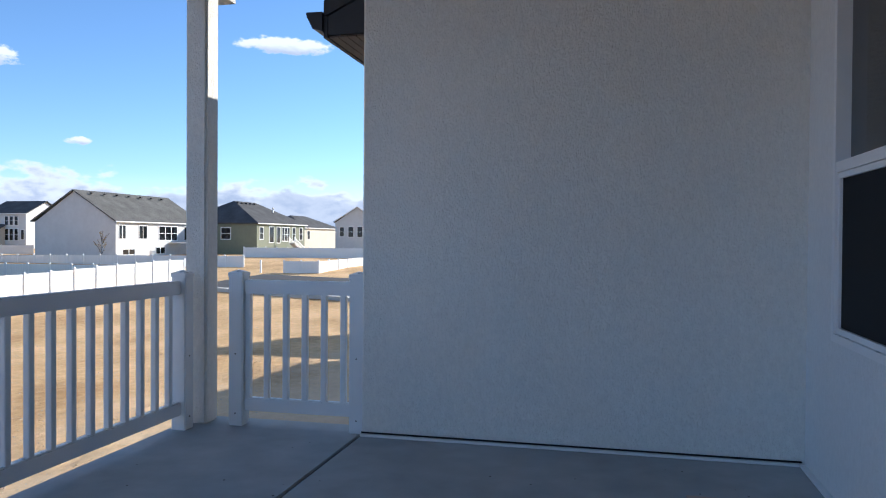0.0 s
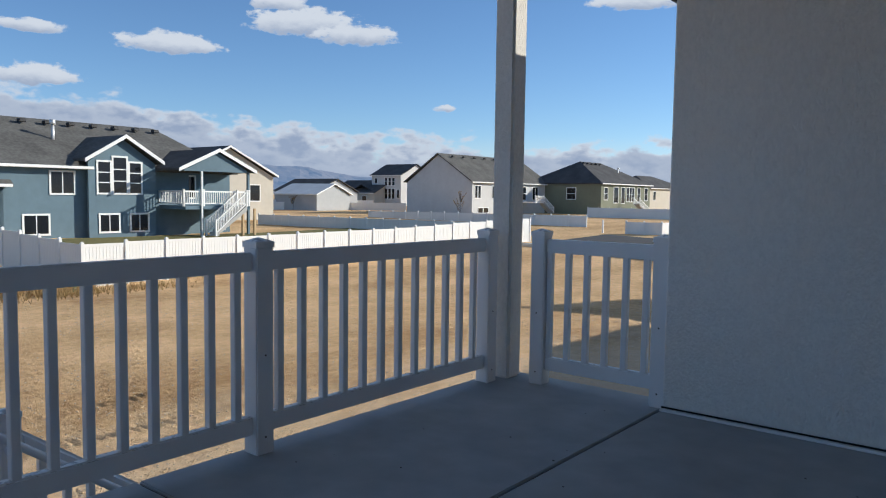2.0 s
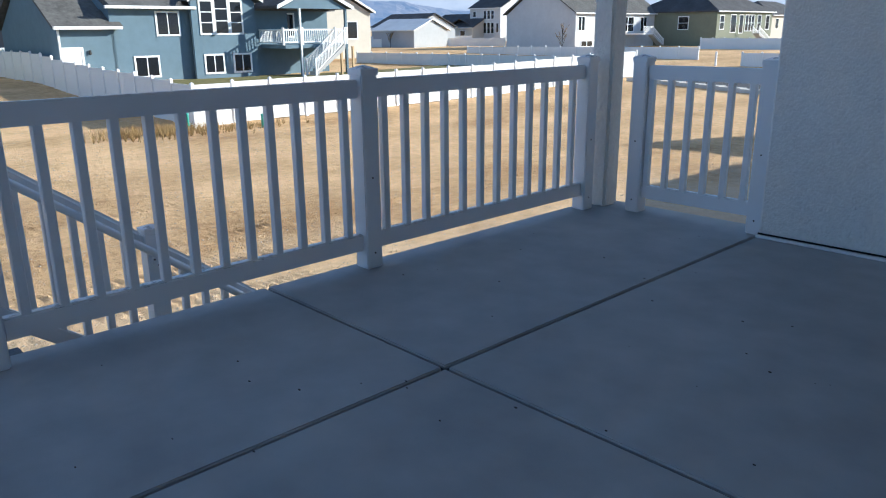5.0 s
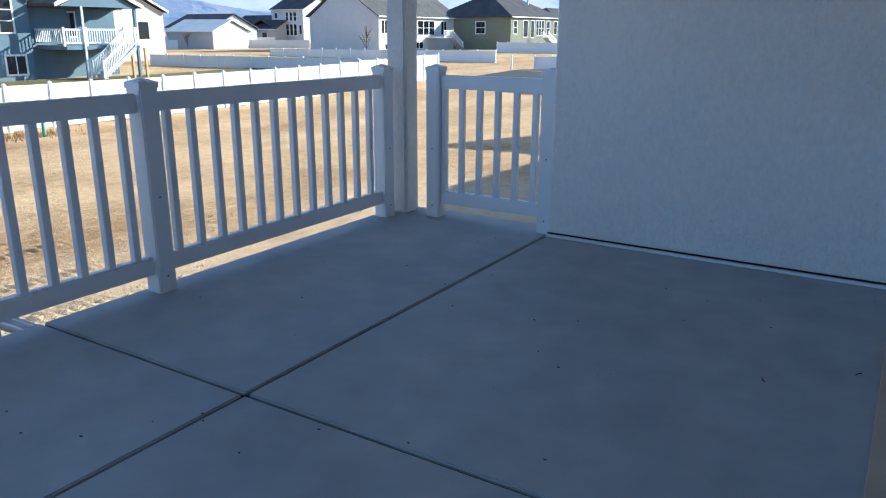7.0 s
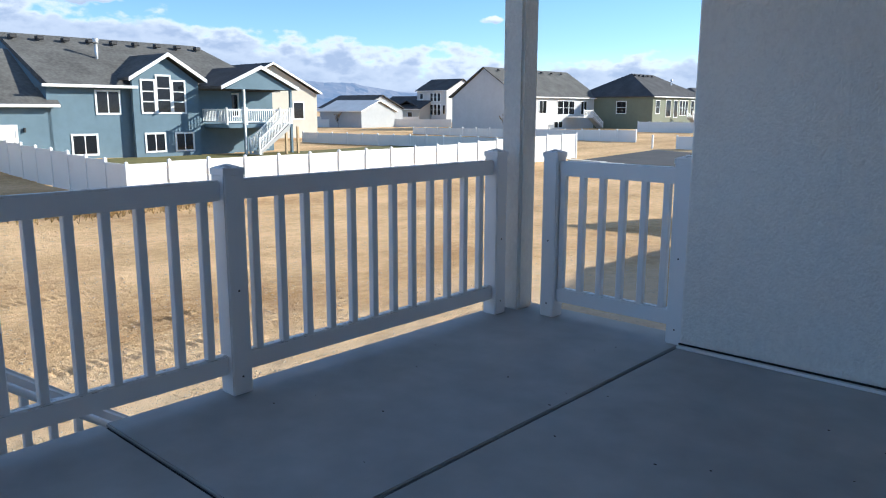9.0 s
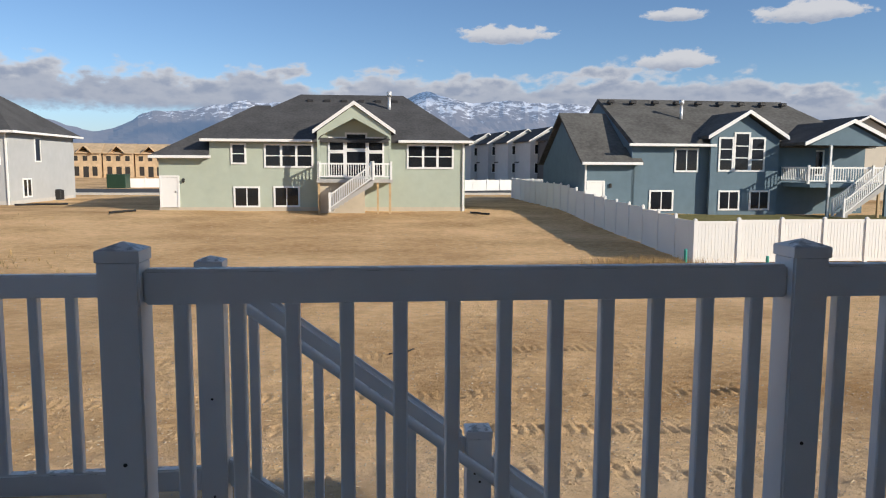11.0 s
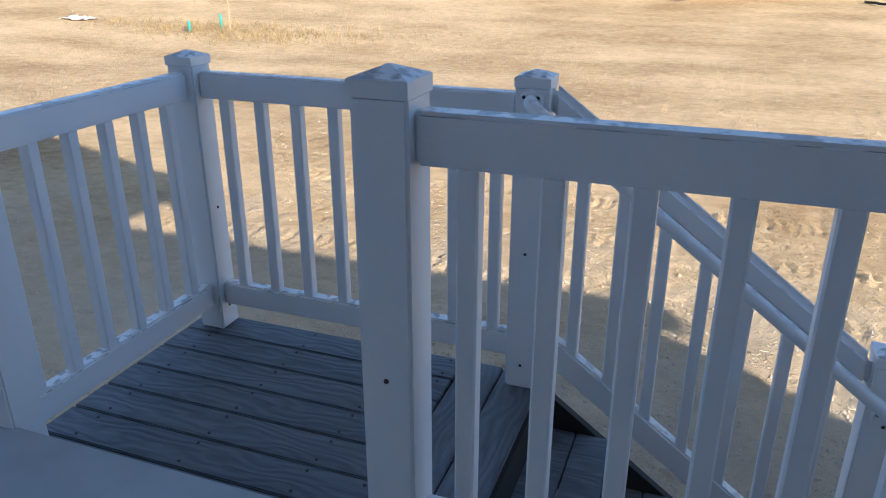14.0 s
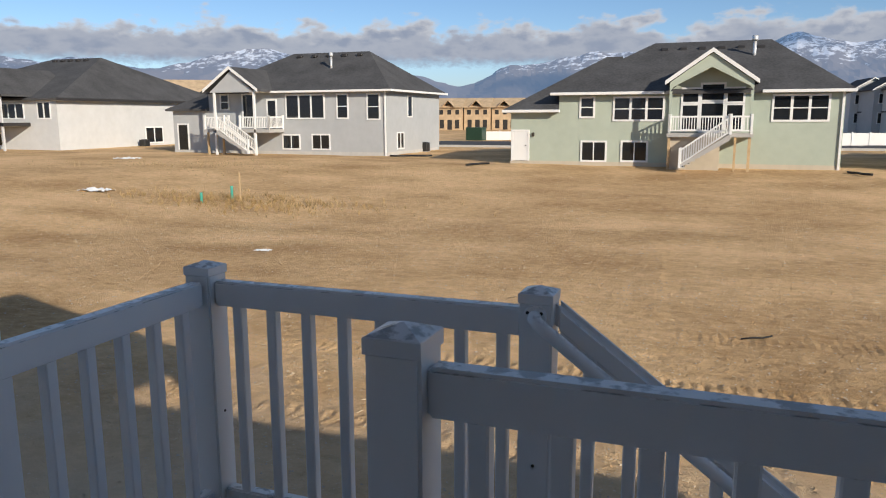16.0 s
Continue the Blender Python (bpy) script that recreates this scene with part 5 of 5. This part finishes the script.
# crumbs of dirt on the slab
rng = random.Random(3)
bm = bmesh.new()
for x, y, s in [(rng.uniform(-2.8, 0.6), rng.uniform(0.2, 4.3), rng.uniform(0.002, 0.0055)) for i in range(70)]:
    bmesh.ops.create_icosphere(bm, subdivisions=1, radius=s, matrix=Matrix.Translation((x, y, s * 0.3)) @ Matrix.Diagonal((1.5, 0.8, 0.5, 1)))
tagged(part("dirt_crumbs", bm, SCREW), "dark crumbs of dirt on the concrete", "dirt", kind="stuff")


# ---- mountains and clouds ----
def mix_backdrop(name):
    m = bpy.data.materials.new(name)
    m.use_nodes = True
    t = m.node_tree
    return m, t, t.nodes, t.links


RIDGE = ((-10, 0.6), (20, 0.5), (35, 0.8), (44, 1.3), (52, 2.0), (60, 3.2), (70, 4.1), (78, 4.7), (85, 5.3), (92, 4.5), (98, 4.6), (105, 3.8), (109, 2.4), (113, 3.2), (119, 4.1), (124, 5.0), (130, 3.7), (140, 3.9), (165, 3.0), (190, 1.5))


def ridge_at(a):
    for (a0, e0), (a1, e1) in zip(RIDGE, RIDGE[1:]):
        if a <= a1:
            u = (a - a0) / (a1 - a0)
            return e0 + (e1 - e0) * u * u * (3 - 2 * u)
    return 1.0


verts, faces = [], []
NA, NR = 620, 34
for i in range(NA):
    a = -10 + 200 * i / (NA - 1)
    top = 3800 * math.tan(radians(ridge_at(a) * (1 + 0.07 * noise.fractal(Vector((a * 0.3, 2, 0)), 1, 2, 5))))
    for j in range(NR):
        u = j / (NR - 1)
        r = 2500 + 1300 * u
        x, y = -r * math.sin(radians(a)), r * math.cos(radians(a))
        rough = noise.ridged_multi_fractal(Vector((x / 300, y / 300, 4)), 0.9, 2.1, 6, 1.0, 2.0)
        bend = noise.fractal(Vector((x / 160, y / 160, 9)), 0.8, 2.0, 5)
        z = -8 + (top + 8) * (u ** 1.2) * (1 - (1 - u) * 0.5 * rough * min(1, u * 3)) + (50 * (rough - 1.0) + 34 * bend) * u * (1 - u * 0.75)
        verts.append((x, y, z))
faces = [(i * NR + j, (i + 1) * NR + j, (i + 1) * NR + j + 1, i * NR + j + 1) for i in range(NA - 1) for j in range(NR - 1)]
me = bpy.data.meshes.new("mountains")
me.from_pydata(verts, [], faces)
m, t, n, l = mix_backdrop("mountain_rock_snow_haze")
bs = n["Principled BSDF"]
bs.inputs["Roughness"].default_value = 0.95
bs.inputs["Specular IOR Level"].default_value = 0.05
tc, n1, sep, mr, add, rp, mx = n.new("ShaderNodeTexCoord"), n.new("ShaderNodeTexNoise"), n.new("ShaderNodeSeparateXYZ"), n.new("ShaderNodeMapRange"), n.new("ShaderNodeMath"), n.new("ShaderNodeMapRange"), n.new("ShaderNodeMix")
l.new(tc.outputs["Object"], n1.inputs[0]), l.new(tc.outputs["Object"], sep.inputs[0])
n1.inputs["Scale"].default_value, n1.inputs["Detail"].default_value = 0.024, 10
n1.inputs["Roughness"].default_value = 0.7
mr.inputs[1].default_value, mr.inputs[2].default_value = 60, 270
l.new(sep.outputs[2], mr.inputs[0])
mr.inputs[3].default_value, mr.inputs[4].default_value = -0.34, 0.05
add.operation = "ADD"
l.new(mr.outputs[0], add.inputs[0]), l.new(n1.outputs[0], add.inputs[1])
rp.inputs[1].default_value, rp.inputs[2].default_value = 0.52, 0.60
l.new(add.outputs[0], rp.inputs[0])
mx.data_type = "RGBA"
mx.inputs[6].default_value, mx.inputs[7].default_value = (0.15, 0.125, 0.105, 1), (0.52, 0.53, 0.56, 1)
l.new(rp.outputs[0], mx.inputs[0]), l.new(mx.outputs[2], bs.inputs["Base Color"])
# blue glow on the slopes stands in for air haze
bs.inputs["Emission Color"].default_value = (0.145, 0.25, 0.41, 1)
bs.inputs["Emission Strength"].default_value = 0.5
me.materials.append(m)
tagged(new("backdrop_mountains", me), "distant snowy mountains with glowing blue air haze", "mountains", kind="structure")

R = 4400
verts = [(-R * math.sin(2 * math.pi * i / 180), R * math.cos(2 * math.pi * i / 180), z) for i in range(180) for z in (-30, 250, 500, 800, 1150, 1560)]
faces = [(i * 6 + j, ((i + 1) % 180) * 6 + j, ((i + 1) % 180) * 6 + j + 1, i * 6 + j + 1) for i in range(180) for j in range(5)]
me = bpy.data.meshes.new("clouds")
me.from_pydata(verts, [], faces)
m, t, n, l = mix_backdrop("cloud_sheet")
n.remove(n["Principled BSDF"])


def op(kind, a, b=None, clamp=False):
    k = n.new("ShaderNodeMath")
    k.operation, k.use_clamp = kind, clamp
    for i, v in enumerate((a, b)):
        if v is None:
            continue
        if isinstance(v, (int, float)):
            k.inputs[i].default_value = v
        else:
            l.new(v, k.inputs[i])
    return k.outputs[0]


tc, sep, com = n.new("ShaderNodeTexCoord"), n.new("ShaderNodeSeparateXYZ"), n.new("ShaderNodeCombineXYZ")
l.new(tc.outputs["Object"], sep.inputs[0])
el = op("MULTIPLY", sep.outputs[2], 57.3 / R)
az = op("MULTIPLY", op("ARCTAN2", op("MULTIPLY", sep.outputs[0], -1.0), sep.outputs[1]), 57.3)
l.new(op("MULTIPLY", az, 0.55), com.inputs[0]), l.new(el, com.inputs[1])


def cloud_noise(scale, detail, shift=0.0):
    mp, k = n.new("ShaderNodeMapping"), n.new("ShaderNodeTexNoise")
    mp.inputs["Location"].default_value = (3.1, shift, 0)
    l.new(com.outputs[0], mp.inputs[0]), l.new(mp.outputs[0], k.inputs[0])
    k.inputs["Scale"].default_value, k.inputs["Detail"].default_value, k.inputs["Roughness"].default_value = scale, detail, 0.58
    return k.outputs[0]


def ramp(v, lo, hi):
    k = n.new("ShaderNodeMapRange")
    k.interpolation_type = "SMOOTHSTEP"
    k.inputs[1].default_value, k.inputs[2].default_value = lo, hi
    l.new(v, k.inputs[0])
    return k.outputs[0]


def lumps(scale, shift, a, b):
    """Noise about zero: broad heaps and small billows."""
    return op("ADD", op("MULTIPLY", op("SUBTRACT", cloud_noise(scale, 3, shift), 0.5), a), op("MULTIPLY", op("SUBTRACT", cloud_noise(scale * 3.2, 8, shift), 0.5), b))


# a bank over the mountains that sinks to the horizon in the north
sink = ramp(az, 44.0, 68.0)
base = op("MULTIPLY", sink, 3.7)
alpha, lit = None, None
for top, shift, a, b in ((6.9, 0.0, 7.5, 3.4), (6.0, 17.0, 5.5, 3.0), (5.3, 31.0, 3.5, 2.6)):
    edge = op("ADD", op("ADD", lumps(0.34, shift, a, b), top - 3.0), op("MULTIPLY", sink, 3.0))
    depth = op("SUBTRACT", edge, el)
    m1 = op("MULTIPLY", ramp(depth, -0.15, 0.9), ramp(op("SUBTRACT", op("SUBTRACT", el, base), lumps(0.6, shift + 5, 0.0, 1.6)), -0.3, 0.9))
    l1 = op("SUBTRACT", 1.0, ramp(depth, 0.2, 1.9))
    if alpha is None:
        alpha, lit = m1, l1
    else:
        lit = op("ADD", op("MULTIPLY", lit, op("SUBTRACT", 1.0, m1)), op("MULTIPLY", l1, op("MULTIPLY", m1, 0.45)))
        alpha = op("MAXIMUM", alpha, m1)
# single puffs with flat undersides
billow = lumps(0.55, 3.0, 1.5, 1.9)
for a, e, w, hh in ((59.0, 10.4, 3.4, 0.8), (49.2, 12.5, 4.0, 1.2), (45.6, 11.8, 3.0, 0.9), (51.5, 13.9, 2.0, 0.7), (25.0, 14.2, 3.2, 0.7), (38.9, 6.5, 0.9, 0.35), (79.8, 9.7, 3.2, 0.75), (67.7, 10.8, 2.0, 0.5), (67.5, 7.6, 2.6, 0.8), (-20, 12, 6, 1.2), (170, 11, 7, 1.3)):
    dx, dy = op("DIVIDE", op("SUBTRACT", az, a), w), op("DIVIDE", op("SUBTRACT", el, e), hh)
    low = op("MULTIPLY", op("MINIMUM", dy, 0.0), 0.9)
    d2 = op("ADD", op("MULTIPLY", dx, dx), op("ADD", op("MULTIPLY", dy, dy), op("MULTIPLY", low, low)))
    f = op("SUBTRACT", op("ADD", 1.35, op("MULTIPLY", billow, 1.6)), d2)
    m1 = op("MULTIPLY", ramp(f, 0.0, 0.7), ramp(d2, 3.4, 1.8))
    l1 = ramp(op("ADD", dy, op("MULTIPLY", billow, 0.5)), -0.9, 0.35)
    lit = op("ADD", op("MULTIPLY", lit, op("SUBTRACT", 1.0, m1)), op("MULTIPLY", l1, m1))
    alpha = op("MAXIMUM", alpha, m1)
# pale haze just over the horizon
hz = op("MULTIPLY", op("SUBTRACT", 4.5, el), 0.14, True)
alpha = op("MAXIMUM", alpha, hz)
mx, em, tr, ms = n.new("ShaderNodeMix"), n.new("ShaderNodeEmission"), n.new("ShaderNodeBsdfTransparent"), n.new("ShaderNodeMixShader")
mx.data_type = "RGBA"
mx.inputs[6].default_value, mx.inputs[7].default_value = (0.49, 0.545, 0.66, 1), (1.0, 0.98, 0.96, 1)
l.new(lit, mx.inputs[0]), l.new(mx.outputs[2], em.inputs[0])
em.inputs[1].default_value = 0.54
l.new(alpha, ms.inputs[0]), l.new(tr.outputs[0], ms.inputs[1]), l.new(em.outputs[0], ms.inputs[2])
l.new(ms.outputs[0], n["Material Output"].inputs[0])
me.materials.append(m)
cl = tagged(new("backdrop_clouds", me), "bank of white and grey clouds on a blue sky", "clouds", kind="structure")

# unseen glowing cumulus added overhead to brighten the shade, clear round the sun
verts, faces = [], []
for i in range(96):
    for j in range(17):
        a, e = 2 * math.pi * i / 96, radians(20.0 + 69.5 * j / 16)
        verts.append((-R * math.cos(e) * math.sin(a), R * math.cos(e) * math.cos(a), R * math.sin(e)))
faces = [(i * 17 + j, ((i + 1) % 96) * 17 + j, ((i + 1) % 96) * 17 + j + 1, i * 17 + j + 1) for i in range(96) for j in range(16)]
me = bpy.data.meshes.new("fill_clouds")
me.from_pydata(verts, [], faces)
m, t, n, l = mix_backdrop("fill_light_clouds")
n.remove(n["Principled BSDF"])
tc, sep, com, ns, dot = (n.new("ShaderNode" + k) for k in ("TexCoord", "SeparateXYZ", "CombineXYZ", "TexNoise", "VectorMath"))
l.new(tc.outputs["Object"], sep.inputs[0]), l.new(tc.outputs["Object"], dot.inputs[0])
l.new(op("DIVIDE", sep.outputs[0], sep.outputs[2]), com.inputs[0]), l.new(op("DIVIDE", sep.outputs[1], sep.outputs[2]), com.inputs[1])
l.new(com.outputs[0], ns.inputs[0])
ns.inputs["Scale"].default_value, ns.inputs["Detail"].default_value = 2.2, 6
dot.operation = "DOT_PRODUCT"
dot.inputs[1].default_value = SUN / R
cover = op("MULTIPLY", ramp(ns.outputs[0], 0.45, 0.60), ramp(sep.outputs[2], R * math.sin(radians(20.5)), R * math.sin(radians(27))))
cover = op("MULTIPLY", cover, ramp(dot.outputs["Value"], math.cos(radians(12)), math.cos(radians(24))))
em, tr, ms = n.new("ShaderNodeEmission"), n.new("ShaderNodeBsdfTransparent"), n.new("ShaderNodeMixShader")
em.inputs[0].default_value, em.inputs[1].default_value = (0.78, 0.88, 1.0, 1), 0.36
l.new(cover, ms.inputs[0]), l.new(tr.outputs[0], ms.inputs[1]), l.new(em.outputs[0], ms.inputs[2])
l.new(ms.outputs[0], n["Material Output"].inputs[0])
me.materials.append(m)
tagged(new("backdrop_fill_clouds", me), "unseen glowing clouds added overhead to brighten the shade", "clouds", kind="structure")
